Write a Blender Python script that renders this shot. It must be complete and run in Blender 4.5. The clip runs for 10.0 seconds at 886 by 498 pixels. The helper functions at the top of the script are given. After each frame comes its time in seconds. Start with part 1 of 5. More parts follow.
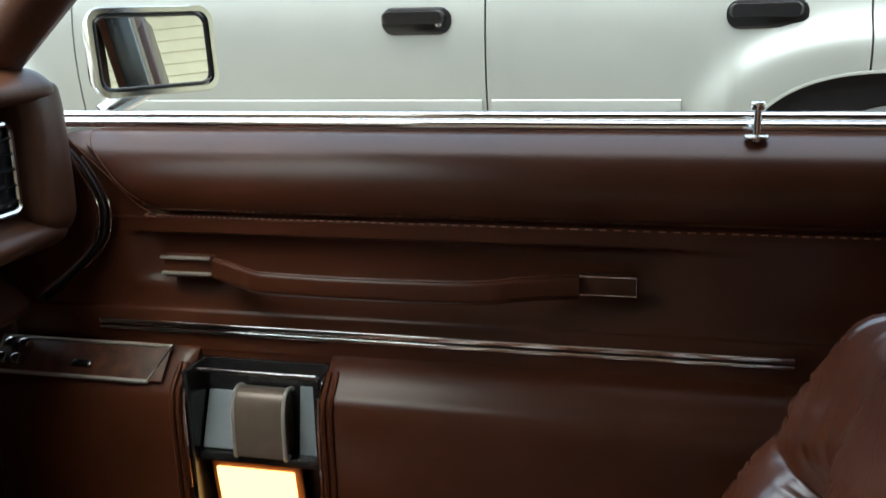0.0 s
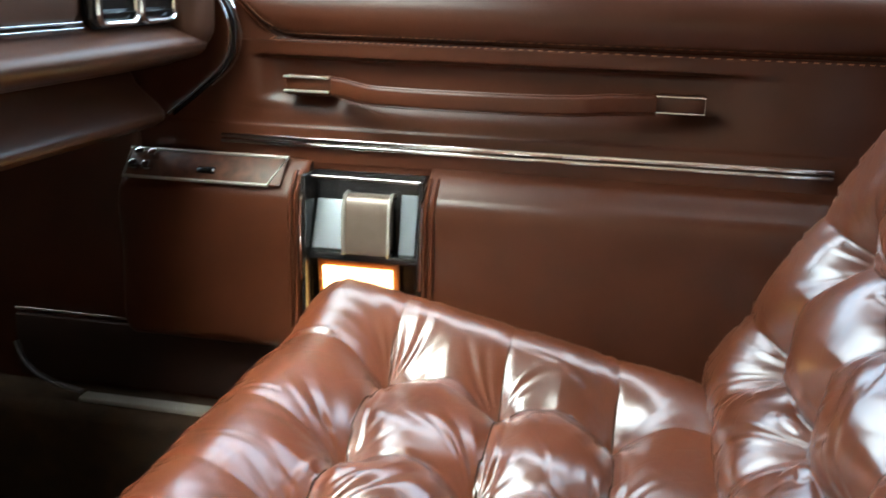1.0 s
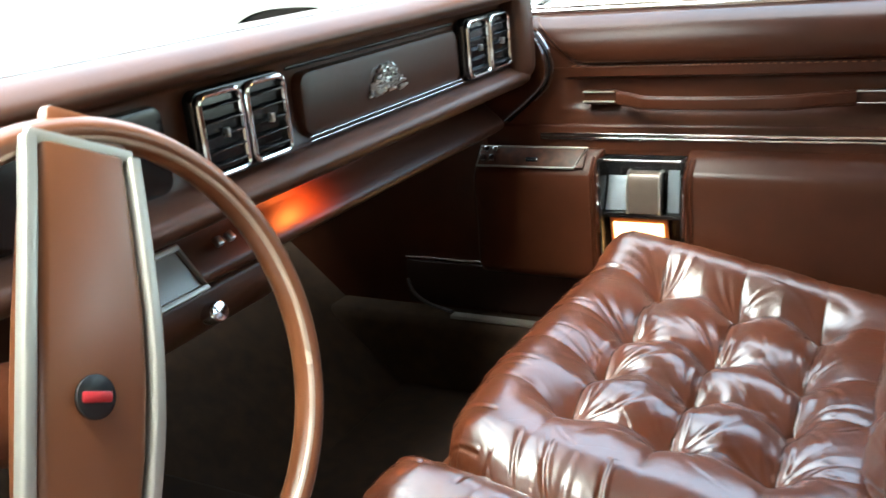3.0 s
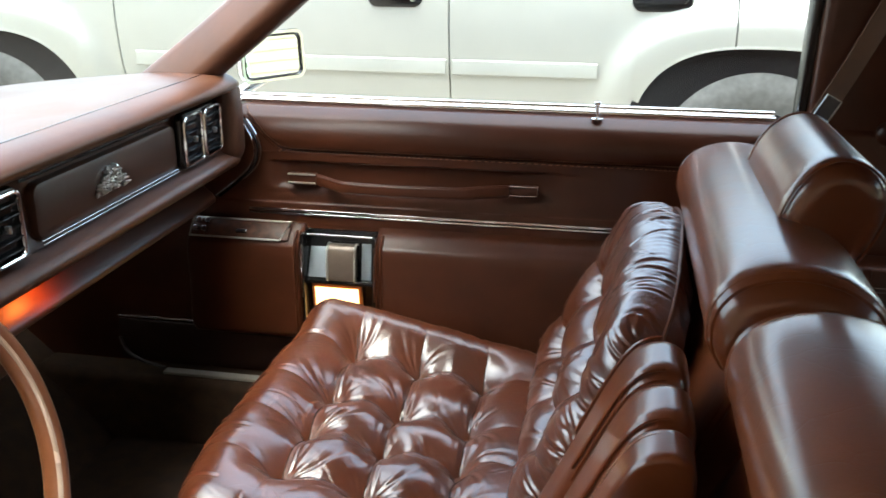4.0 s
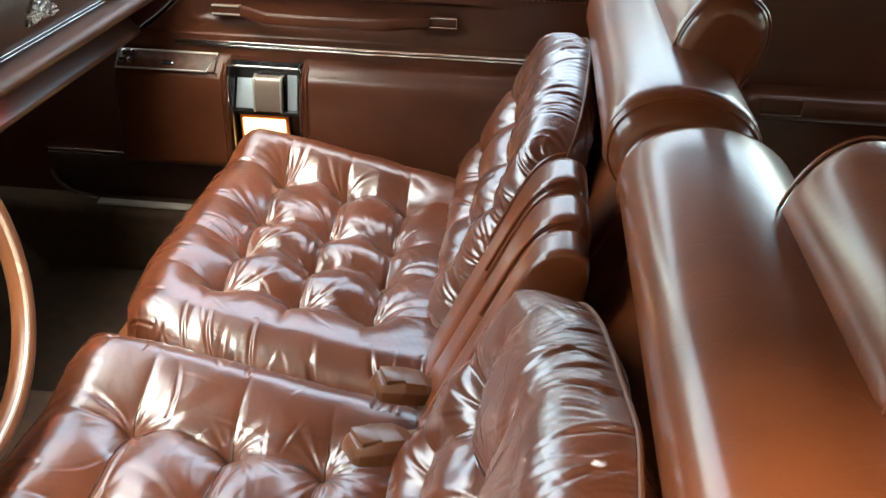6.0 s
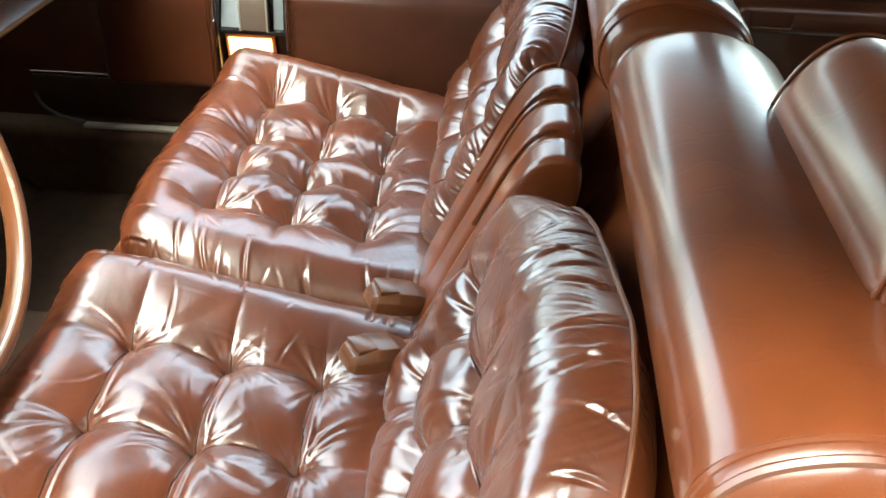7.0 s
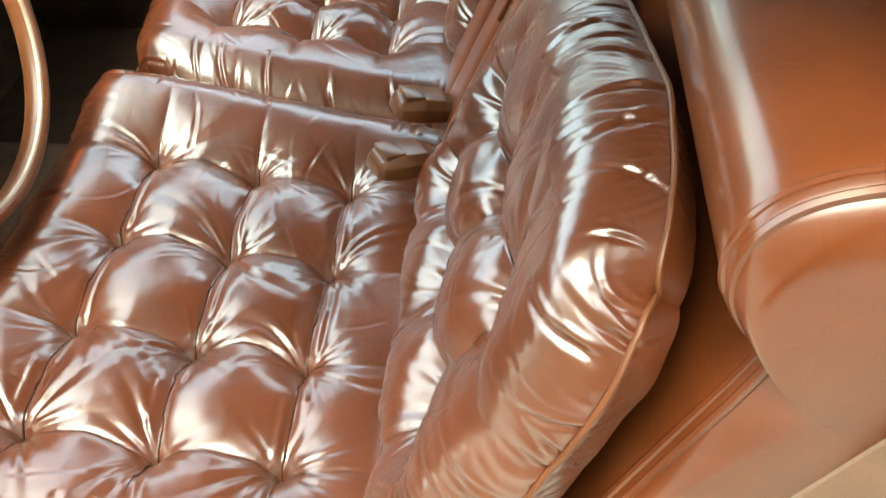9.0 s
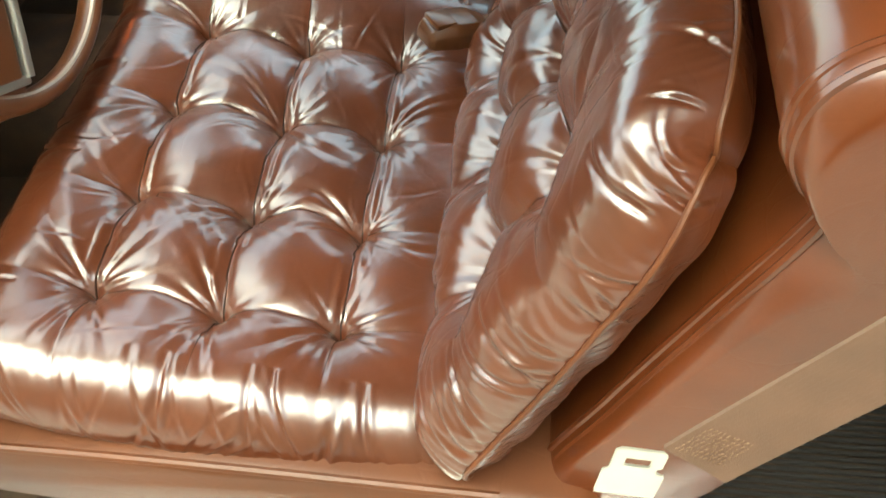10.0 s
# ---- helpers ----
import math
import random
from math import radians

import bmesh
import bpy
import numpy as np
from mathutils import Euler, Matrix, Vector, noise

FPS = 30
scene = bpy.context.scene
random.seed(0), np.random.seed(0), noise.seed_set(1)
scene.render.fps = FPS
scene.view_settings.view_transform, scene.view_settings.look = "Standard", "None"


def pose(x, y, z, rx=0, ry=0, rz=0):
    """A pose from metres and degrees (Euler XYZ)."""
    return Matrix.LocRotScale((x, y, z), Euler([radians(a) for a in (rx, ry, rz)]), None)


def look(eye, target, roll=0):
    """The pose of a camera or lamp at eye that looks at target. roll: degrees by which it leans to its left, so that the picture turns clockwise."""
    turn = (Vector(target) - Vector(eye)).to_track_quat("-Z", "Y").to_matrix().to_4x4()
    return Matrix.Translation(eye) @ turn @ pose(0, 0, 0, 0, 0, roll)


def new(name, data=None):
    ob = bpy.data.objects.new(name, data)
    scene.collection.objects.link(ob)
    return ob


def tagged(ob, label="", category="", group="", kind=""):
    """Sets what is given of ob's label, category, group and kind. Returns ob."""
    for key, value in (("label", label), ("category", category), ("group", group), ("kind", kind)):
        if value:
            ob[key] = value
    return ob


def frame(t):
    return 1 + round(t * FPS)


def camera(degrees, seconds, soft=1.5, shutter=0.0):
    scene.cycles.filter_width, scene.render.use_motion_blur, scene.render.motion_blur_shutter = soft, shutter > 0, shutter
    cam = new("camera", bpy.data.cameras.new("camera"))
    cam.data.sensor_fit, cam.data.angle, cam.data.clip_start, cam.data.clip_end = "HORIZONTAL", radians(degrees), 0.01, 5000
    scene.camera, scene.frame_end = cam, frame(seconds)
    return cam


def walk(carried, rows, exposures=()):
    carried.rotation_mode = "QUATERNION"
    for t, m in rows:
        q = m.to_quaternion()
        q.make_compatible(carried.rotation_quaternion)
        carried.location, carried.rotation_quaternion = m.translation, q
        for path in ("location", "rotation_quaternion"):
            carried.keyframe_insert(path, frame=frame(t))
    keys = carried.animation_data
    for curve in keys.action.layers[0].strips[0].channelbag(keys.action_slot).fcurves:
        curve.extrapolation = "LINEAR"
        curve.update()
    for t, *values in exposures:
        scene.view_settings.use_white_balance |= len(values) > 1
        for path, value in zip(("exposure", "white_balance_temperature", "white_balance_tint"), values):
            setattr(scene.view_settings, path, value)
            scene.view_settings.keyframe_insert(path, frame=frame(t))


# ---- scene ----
cam = camera(51.0, 10.0, shutter=0.25)
PATH = [
    (0, (0.217, -0.033, 1.071), (-0.247, 1.845, 0.561), -1.5),
    (0.5, (0.232, -0.091, 1.026), (-0.25, 1.766, 0.459), -0.6),
    (1, (0.117, -0.251, 0.94), (-0.262, 1.631, 0.379), 1.6),
    (1.5, (0.080, -0.415, 0.887), (-0.470, 1.439, 0.379), 0.9),
    (2, (0.148, -0.555, 0.851), (-0.772, 1.160, 0.388), -4.0),
    (2.2, (0.157, -0.599, 0.865), (-0.870, 1.056, 0.408), -4.8),
    (3.3, (0.33, -0.756, 1.184), (-0.49, 0.929, 0.487), -5.0),
    (3.5, (0.354, -0.791, 1.218), (-0.326, 0.955, 0.52), -4.0),
    (4, (0.324, -0.872, 1.279), (-0.019, 0.987, 0.625), 0.3),
    (4.5, (0.335, -0.905, 1.298), (0.066, 0.946, 0.592), 0.9),
    (5, (0.335, -0.934, 1.302), (0.118, 0.884, 0.497), 1.6),
    (5.5, (0.331, -0.961, 1.301), (0.161, 0.823, 0.412), 2.1),
    (5.7, (0.339, -0.971, 1.303), (0.175, 0.796, 0.381), 2.0),
    (6.8, (0.335, -1.002, 1.283), (0.216, 0.689, 0.223), 1.8),
    (7, (0.334, -1.003, 1.281), (0.219, 0.67, 0.192), 1.7),
    (7.5, (0.332, -1.009, 1.269), (0.221, 0.623, 0.119), 1.0),
    (8, (0.331, -1.013, 1.259), (0.217, 0.57, 0.042), 0.3),
    (8.5, (0.334, -1.015, 1.242), (0.203, 0.515, -0.04), -0.9),
    (9, (0.335, -1.018, 1.225), (0.175, 0.452, -0.121), -2.1),
    (9.5, (0.327, -1.033, 1.218), (0.144, 0.366, -0.199), -2.7),
    (10, (0.319, -1.043, 1.23), (0.098, 0.238, -0.29), -4.3),
]
walk(cam, [(t, look(eye, target, roll)) for t, eye, target, roll in PATH],
     exposures=[(0, 1.88, 6600, 10), (0.5, 2.35, 6500, 8), (1, 3.5, 6500, 6), (1.5, 3.7, 6400, 6), (2.2, 3.6, 6400, 6), (3.3, 3.2, 6500, 8), (3.6, 3.15, 6500, 9), (4, 2.75, 6650, 12), (4.5, 2.45, 6700, 14),
                (5.7, 3.2, 7050, 13), (7, 3.6, 7150, 7), (8.5, 3.5, 7300, 2), (10, 2.9, 7400, 0)])

# ---- world, sun, exposure ----
world = bpy.data.worlds.new("overcast_sky")
scene.world = world
world.use_nodes = True
wn, wl = world.node_tree.nodes, world.node_tree.links
sky = wn.new("ShaderNodeTexSky")
sky.sky_type, sky.sun_disc = "NISHITA", False
sky.sun_elevation, sky.sun_rotation = radians(67), radians(198)
sky.air_density, sky.dust_density = 1.2, 2.5
soft_sky = wn.new("ShaderNodeHueSaturation")
soft_sky.inputs["Saturation"].default_value = 0.72
wl.new(sky.outputs[0], soft_sky.inputs["Color"])
cool_sky = wn.new("ShaderNodeMix")
cool_sky.data_type, cool_sky.blend_type = "RGBA", "MULTIPLY"
cool_sky.inputs[0].default_value = 1.0
cool_sky.inputs[7].default_value = (0.90, 1.02, 0.98, 1)
wl.new(soft_sky.outputs[0], cool_sky.inputs[6])
wl.new(cool_sky.outputs[2], wn["Background"].inputs[0])
wn["Background"].inputs[1].default_value = 0.19
sun = new("sun", bpy.data.lights.new("sun", "SUN"))
sun.data.energy, sun.data.angle, sun.data.color = 0.6, radians(125), (1.0, 0.86, 0.66)
sun.matrix_world = look((-1, -10, 22), (0, 0, 0))


# ---- mesh helpers ----
def mesh_of(name, verts, faces, mat, parent=None, label="", smooth=True):
    me = bpy.data.meshes.new(name)
    me.from_pydata([tuple(map(float, v)) for v in verts], [], faces)
    me.materials.append(mat)
    if smooth:
        me.polygons.foreach_set("use_smooth", [True] * len(me.polygons))
    ob = new(name, me)
    ob.parent = parent
    if label:
        ob["label"] = label
    return ob


def part(name, bm, mat, parent=None, label="", smooth=True):
    me = bpy.data.meshes.new(name)
    bmesh.ops.recalc_face_normals(bm, faces=bm.faces)
    bm.to_mesh(me)
    bm.free()
    me.materials.append(mat)
    if smooth:
        me.polygons.foreach_set("use_smooth", [True] * len(me.polygons))
        me.set_sharp_from_angle(angle=radians(38))
    ob = new(name, me)
    ob.parent = parent
    if label:
        ob["label"] = label
    return ob


def moved(thing, dx, dy, dz):
    """Shifts a thing with all its parts."""
    thing.location += Vector((dx, dy, dz))


def empty(name, at, label, category, group="", kind=""):
    ob = new(name)
    ob.location = at
    ob.empty_display_size = 0.05
    return tagged(ob, label, category, group, kind)


def adopt(ob, parent):
    """Keeps a part built in world metres in place under a thing that stands elsewhere."""
    ob.parent = parent
    ob.matrix_parent_inverse = Matrix.Translation(parent.location).inverted()
    return ob


def box(size, at=(0, 0, 0), bevel=0.004, seg=2, turn=(0, 0, 0), bm=None):
    own = bmesh.new()
    bmesh.ops.create_cube(own, size=1)
    for v in own.verts:
        v.co = Vector((v.co.x * size[0], v.co.y * size[1], v.co.z * size[2]))
    if bevel:
        bmesh.ops.bevel(own, geom=list(own.edges), offset=min(bevel, 0.49 * min(size)), segments=seg, profile=0.5, affect="EDGES")
    own.transform(pose(*at, *turn))
    return join(bm, own)


def join(bm, own):
    if bm is None:
        return own
    me = bpy.data.meshes.new("tmp")
    own.to_mesh(me)
    own.free()
    bm.from_mesh(me)
    bpy.data.meshes.remove(me)
    return bm


def cyl(r, h, at=(0, 0, 0), turn=(0, 0, 0), n=32, bevel=0.0, bm=None, r2=None):
    own = bmesh.new()
    bmesh.ops.create_cone(own, cap_ends=True, segments=n, radius1=r, radius2=r if r2 is None else r2, depth=h)
    if bevel:
        rim = [e for e in own.edges if len(e.link_faces) == 2 and any(len(f.verts) > 4 for f in e.link_faces)]
        bmesh.ops.bevel(own, geom=rim, offset=bevel, segments=3, profile=0.5, affect="EDGES")
    own.transform(pose(*at, *turn))
    return join(bm, own)


def glide(points, n):
    """n points on a Catmull-Rom curve through the given ones."""
    p = [Vector(q) for q in points]
    p = [2 * p[0] - p[1]] + p + [2 * p[-1] - p[-2]]
    out = []
    for k in range(n):
        f = k / (n - 1) * (len(p) - 3)
        i = min(int(f), len(p) - 4)
        u = f - i
        a, b, c, d = p[i:i + 4]
        out.append(0.5 * ((2 * b) + (c - a) * u + (2 * a - 5 * b + 4 * c - d) * u * u + (3 * b - a - 3 * c + d) * u ** 3))
    return out


def sweep(points, section, up=(0, 0, 1), closed=False, bm=None, sizes=None):
    """A section (list of 2D points) carried along points; section x lies across, y along up."""
    own = bmesh.new()
    pts = [Vector(p) for p in points]
    n, rings = len(pts), []
    for k, p in enumerate(pts):
        a = pts[(k - 1) % n] if closed or k else p
        b = pts[(k + 1) % n] if closed or k < n - 1 else p
        t = (b - a).normalized()
        side = t.cross(Vector(up))
        side = side.normalized() if side.length > 1e-6 else Vector((1, 0, 0))
        top = side.cross(t).normalized()
        s = sizes[k] if sizes else 1.0
        rings.append([own.verts.new(p + (side * q[0] + top * q[1]) * s) for q in section])
    m = len(section)
    for k in range(n if closed else n - 1):
        a, b = rings[k], rings[(k + 1) % n]
        for j in range(m):
            own.faces.new((a[j], a[(j + 1) % m], b[(j + 1) % m], b[j]))
    if not closed:
        own.faces.new(rings[0][::-1])
        own.faces.new(rings[-1])
    return join(bm, own)


def ring(r, n=10, sx=1.0, sy=1.0):
    return [(r * sx * math.cos(2 * math.pi * k / n), r * sy * math.sin(2 * math.pi * k / n)) for k in range(n)]


def slab(w, h, r=0.0, n=4):
    """A rounded rectangle as a section."""
    r = min(r, w / 2 - 1e-5, h / 2 - 1e-5)
    out = []
    for cx, cy, a in ((w / 2 - r, h / 2 - r, 0), (-w / 2 + r, h / 2 - r, 90), (-w / 2 + r, -h / 2 + r, 180), (w / 2 - r, -h / 2 + r, 270)):
        for k in range(n + 1):
            q = radians(a + 90 * k / n)
            out.append((cx + r * math.cos(q), cy + r * math.sin(q)))
    return out


def loaf(profile, y0, y1, r, n=7, power=2.0, centre=None):
    """A closed (x, z) profile drawn out along y, both ends rounded by r."""
    p = np.array(profile, float)
    c = np.array(centre if centre else p.mean(0))
    own = bmesh.new()
    stations = [(y0 + r * (1 - math.cos(q)), math.sin(q)) for q in np.linspace(0.0, math.pi / 2, n)]
    inner = np.linspace(y0 + r, y1 - r, 12)[1:-1]
    stations += [(y, 1.0) for y in inner] + [(y1 - r * (1 - math.cos(q)), math.sin(q)) for q in np.linspace(math.pi / 2, 0.0, n)]
    far = np.abs(p - c).max()
    rings = []
    for y, s in stations:
        d = p - c
        length = np.maximum(np.linalg.norm(d, axis=1, keepdims=True), 1e-6)
        q = c + d * (np.maximum(length - r * (1 - s), 0.02 * far) / length)
        rings.append([own.verts.new((a, y, b)) for a, b in q])
    m = len(p)
    for a, b in zip(rings, rings[1:]):
        for j in range(m):
            own.faces.new((a[j], a[(j + 1) % m], b[(j + 1) % m], b[j]))
    own.faces.new(rings[0][::-1])
    own.faces.new(rings[-1])
    return own


def rounded(points, n=48):
    """A closed smooth outline through (x, z) points."""
    p = [Vector((a, 0, b)) for a, b in points]
    m = len(p)
    out = []
    for k in range(n):
        f = k / n * m
        i, u = int(f), f - int(f)
        a, b, c, d = p[(i - 1) % m], p[i % m], p[(i + 1) % m], p[(i + 2) % m]
        q = 0.5 * ((2 * b) + (c - a) * u + (2 * a - 5 * b + 4 * c - d) * u * u + (3 * b - a - 3 * c + d) * u ** 3)
        out.append((q.x, q.z))
    return out


def drawn(profile, x0, x1, steps=2, close=True):
    """A closed (y, z) profile drawn out along x, flat ends."""
    own = bmesh.new()
    rings = [[own.verts.new((x, a, b)) for a, b in profile] for x in np.linspace(x0, x1, steps)]
    m = len(profile)
    for a, b in zip(rings, rings[1:]):
        for j in range(m):
            own.faces.new((a[j], a[(j + 1) % m], b[(j + 1) % m], b[j]))
    own.faces.new(rings[0][::-1])
    own.faces.new(rings[-1])
    return own


# ---- materials ----
def material(name, colour, rough=0.5, metal=0.0, spread=0.12, scale=40.0, bump=0.1, fine=900.0, coat=0.0, second=None, spec=0.5):
    """Base colour with variation at two scales, grain in the bump and in the gloss."""
    mat = bpy.data.materials.new(name)
    mat.use_nodes = True
    n, l = mat.node_tree.nodes, mat.node_tree.links
    b = n["Principled BSDF"]
    where = n.new("ShaderNodeTexCoord")
    big, small = n.new("ShaderNodeTexNoise"), n.new("ShaderNodeTexNoise")
    big.inputs["Scale"].default_value, big.inputs["Detail"].default_value = scale, 5
    small.inputs["Scale"].default_value, small.inputs["Detail"].default_value = fine, 3
    for t in (big, small):
        l.new(where.outputs["Object"], t.inputs["Vector"])
    ramp = n.new("ShaderNodeValToRGB")
    c = Vector(colour)
    o = Vector(second) if second else c * (1 - spread)
    ramp.color_ramp.elements[0].position, ramp.color_ramp.elements[1].position = 0.32, 0.7
    ramp.color_ramp.elements[0].color = (*o, 1)
    ramp.color_ramp.elements[1].color = (*(c * (1 + spread * 0.6)), 1)
    l.new(big.outputs["Fac"], ramp.inputs["Fac"])
    l.new(ramp.outputs["Color"], b.inputs["Base Color"])
    gloss = n.new("ShaderNodeMapRange")
    gloss.inputs["To Min"].default_value, gloss.inputs["To Max"].default_value = max(rough * 0.82, 0.02), min(rough * 1.22, 1)
    l.new(big.outputs["Fac"], gloss.inputs["Value"])
    l.new(gloss.outputs["Result"], b.inputs["Roughness"])
    b.inputs["Metallic"].default_value = metal
    b.inputs["Specular IOR Level"].default_value = spec
    b.inputs["Coat Weight"].default_value = coat
    b.inputs["Coat Roughness"].default_value = 0.24
    if bump:
        relief = n.new("ShaderNodeBump")
        relief.inputs["Strength"].default_value, relief.inputs["Distance"].default_value = bump, 0.001
        l.new(small.outputs["Fac"], relief.inputs["Height"])
        l.new(relief.outputs["Normal"], b.inputs["Normal"])
    return mat


def leather(name, colour, rough, wrinkle, coat=0.0, spec=0.5):
    """Hide with fine pebble grain, long soft creases and uneven dye."""
    mat = material(name, colour, rough, 0, 0.28, 9.0, 0.0, coat=coat)
    n, l = mat.node_tree.nodes, mat.node_tree.links
    b = n["Principled BSDF"]
    where = n["Texture Coordinate"]
    b.inputs["Specular IOR Level"].default_value = spec
    grain = n.new("ShaderNodeTexVoronoi")
    grain.inputs["Scale"].default_value = 750.0
    bend = n.new("ShaderNodeTexNoise")
    bend.inputs["Scale"].default_value, bend.inputs["Detail"].default_value = 14.0, 3
    shift = n.new("ShaderNodeVectorMath")
    shift.operation = "MULTIPLY_ADD"
    shift.inputs[1].default_value = (0.05, 0.05, 0.05)
    l.new(where.outputs["Object"], grain.inputs["Vector"])
    l.new(where.outputs["Object"], bend.inputs["Vector"])
    l.new(bend.outputs["Color"], shift.inputs[0])
    l.new(where.outputs["Object"], shift.inputs[2])
    thin = n.new("ShaderNodeTexNoise")
    thin.inputs["Scale"].default_value, thin.inputs["Detail"].default_value = 45.0, 4
    l.new(shift.outputs["Vector"], thin.inputs["Vector"])
    lines = n.new("ShaderNodeTexVoronoi")
    lines.feature = "DISTANCE_TO_EDGE"
    lines.inputs["Scale"].default_value = 17.0
    l.new(shift.outputs["Vector"], lines.inputs["Vector"])
    thread = n.new("ShaderNodeMapRange")
    thread.inputs["From Max"].default_value = 0.035
    l.new(lines.outputs["Distance"], thread.inputs["Value"])
    web = n.new("ShaderNodeBump")
    web.inputs["Strength"].default_value, web.inputs["Distance"].default_value = min(1.0, wrinkle * 1.3), 0.0009
    l.new(thread.outputs["Result"], web.inputs["Height"])
    first, then = n.new("ShaderNodeBump"), n.new("ShaderNodeBump")
    l.new(web.outputs["Normal"], first.inputs["Normal"])
    first.inputs["Strength"].default_value, first.inputs["Distance"].default_value = wrinkle, 0.002
    then.inputs["Strength"].default_value, then.inputs["Distance"].default_value = 0.16, 0.0004
    l.new(thin.outputs[0], first.inputs["Height"])
    l.new(grain.outputs["Distance"], then.inputs["Height"])
    l.new(first.outputs["Normal"], then.inputs["Normal"])
    l.new(then.outputs["Normal"], b.inputs["Normal"])
    return mat


def glowing(name, colour, strength):
    mat = bpy.data.materials.new(name)
    mat.use_nodes = True
    b = mat.node_tree.nodes["Principled BSDF"]
    b.inputs["Base Color"].default_value = (*colour, 1)
    b.inputs["Emission Color"].default_value = (*colour, 1)
    b.inputs["Emission Strength"].default_value = strength
    return mat


HIDE = leather("seat_leather", (0.096, 0.0225, 0.0070), 0.42, 0.14, coat=1.0, spec=0.2)
HIDE_SMOOTH = leather("shell_leather", (0.128, 0.0305, 0.0088), 0.42, 0.09, coat=0.65, spec=0.15)
# dark tone that stands in for the shade deep in the tufting
CREASE_SHADE = material("crease_shade", (0.026, 0.0095, 0.005), 0.8, 0, 0.3, 60, 0.1, 500, spec=0.1)
HIDE_BASE = leather("base_leather", (0.112, 0.034, 0.0115), 0.45, 0.10, spec=0.4)
VINYL = leather("door_vinyl", (0.061, 0.0174, 0.0076), 0.33, 0.04, spec=0.38)
DASH_PAD = leather("dash_vinyl", (0.068, 0.024, 0.0110), 0.42, 0.06, spec=0.45)
for hide, fine, thick in ((HIDE, 0.250, 1.9), (HIDE_SMOOTH, 0.17, 1.7)):
    b = hide.node_tree.nodes["Principled BSDF"]
    b.inputs["Coat IOR"].default_value, b.inputs["Coat Roughness"].default_value = thick, fine
HEADLINER = material("headliner_cloth", (0.050, 0.030, 0.022), 0.9, 0, 0.15, 12, 0.3, 700)
RAIL = material("roof_rail_vinyl", (0.135, 0.095, 0.095), 0.85, 0, 0.15, 12, 0.3, 700)
CARPET = material("brown_carpet", (0.052, 0.029, 0.015), 0.95, 0, 0.4, 30, 1.0, 450)
MAROON = material("maroon_kick_vinyl", (0.026, 0.011, 0.008), 0.5, 0, 0.2, 20, 0.1, 600, spec=0.4)
CHROME = material("chrome", (0.74, 0.75, 0.76), 0.09, 1.0, 0.02, 12, 0.0, 400)
STEEL = material("brushed_steel", (0.58, 0.58, 0.55), 0.34, 1.0, 0.03, 12, 0.0, 600)
BLACK = material("black_plastic", (0.010, 0.010, 0.011), 0.22, 0, 0.2, 50, 0.1, 800)
# tyre black lifted to grey: the haze of the window glass is in the colour
HAZED_RUBBER = material("hazed_tyre_rubber", (0.085, 0.09, 0.088), 0.75, 0, 0.3, 30, 0.3, 300)
WOOD = material("walnut_veneer", (0.075, 0.024, 0.010), 0.42, 0, 0.5, 60, 0.1, 500, spec=0.3)
THREAD = material("tan_thread", (0.34, 0.17, 0.10), 0.7, 0, 0.2, 200, 0.2, 900)
WEB = material("tan_webbing", (0.150, 0.080, 0.050), 0.8, 0, 0.15, 40, 0.6, 1500)
BUCKLE = material("amber_plastic", (0.105, 0.034, 0.010), 0.32, 0, 0.2, 40, 0.05, 600, coat=0.25)
LID = material("satin_lid", (0.13, 0.10, 0.08), 0.3, 0.3, 0.1, 50, 0.1, 700)
LAMP = glowing("courtesy_lamp_lens", (1.0, 0.60, 0.20), 0.9)
ORANGE = glowing("map_lamp_lens", (1.0, 0.30, 0.06), 1.5)
SILVER = material("pewter_paint", (0.36, 0.385, 0.36), 0.42, 0.4, 0.03, 6, 0.0, coat=0.3)
TRIM = material("grey_moulding", (0.33, 0.33, 0.30), 0.45, 0, 0.08, 20, 0.1, 500)
LINER = material("bay_liner_metal", (0.22, 0.26, 0.29), 0.40, 0.3, 0.05, 10, 0.0)
SATIN = material("satin_aluminium", (0.42, 0.42, 0.385), 0.38, 0.6, 0.03, 10, 0.0)
GUIDE = material("grey_guide", (0.06, 0.06, 0.065), 0.4, 0, 0.1, 20, 0.0)
MAT = material("black_mat_rubber", (0.018, 0.017, 0.017), 0.8, 0, 0.2, 30, 0.2, 300)
PLATE = material("belt_tongue_steel", (0.78, 0.77, 0.70), 0.35, 0.6, 0.06, 30, 0.05, 500)
WHITE_TRIM = material("aged_silver_face", (0.40, 0.41, 0.39), 0.4, 0.2, 0.05, 20, 0.0, 400)
PAVING = material("drive_concrete", (0.37, 0.325, 0.265), 0.9, 0, 0.25, 3, 0.6, 120)
GRASS = material("grass", (0.06, 0.12, 0.03), 0.9, 0, 0.5, 2, 0.8, 60)
SIDING = material("cream_siding", (0.58, 0.53, 0.36), 0.6, 0, 0.06, 4, 0.1, 200)
SHINGLE = material("roof_shingle", (0.07, 0.065, 0.06), 0.9, 0, 0.3, 8, 0.5, 100)
GLASS = bpy.data.materials.new("clear_glass")
GLASS.use_nodes = True
_g = GLASS.node_tree.nodes["Principled BSDF"]
_g.inputs["Transmission Weight"].default_value, _g.inputs["Roughness"].default_value, _g.inputs["IOR"].default_value = 1.0, 0.0, 1.0
_g.inputs["Base Color"].default_value = (0.93, 0.96, 0.94, 1)
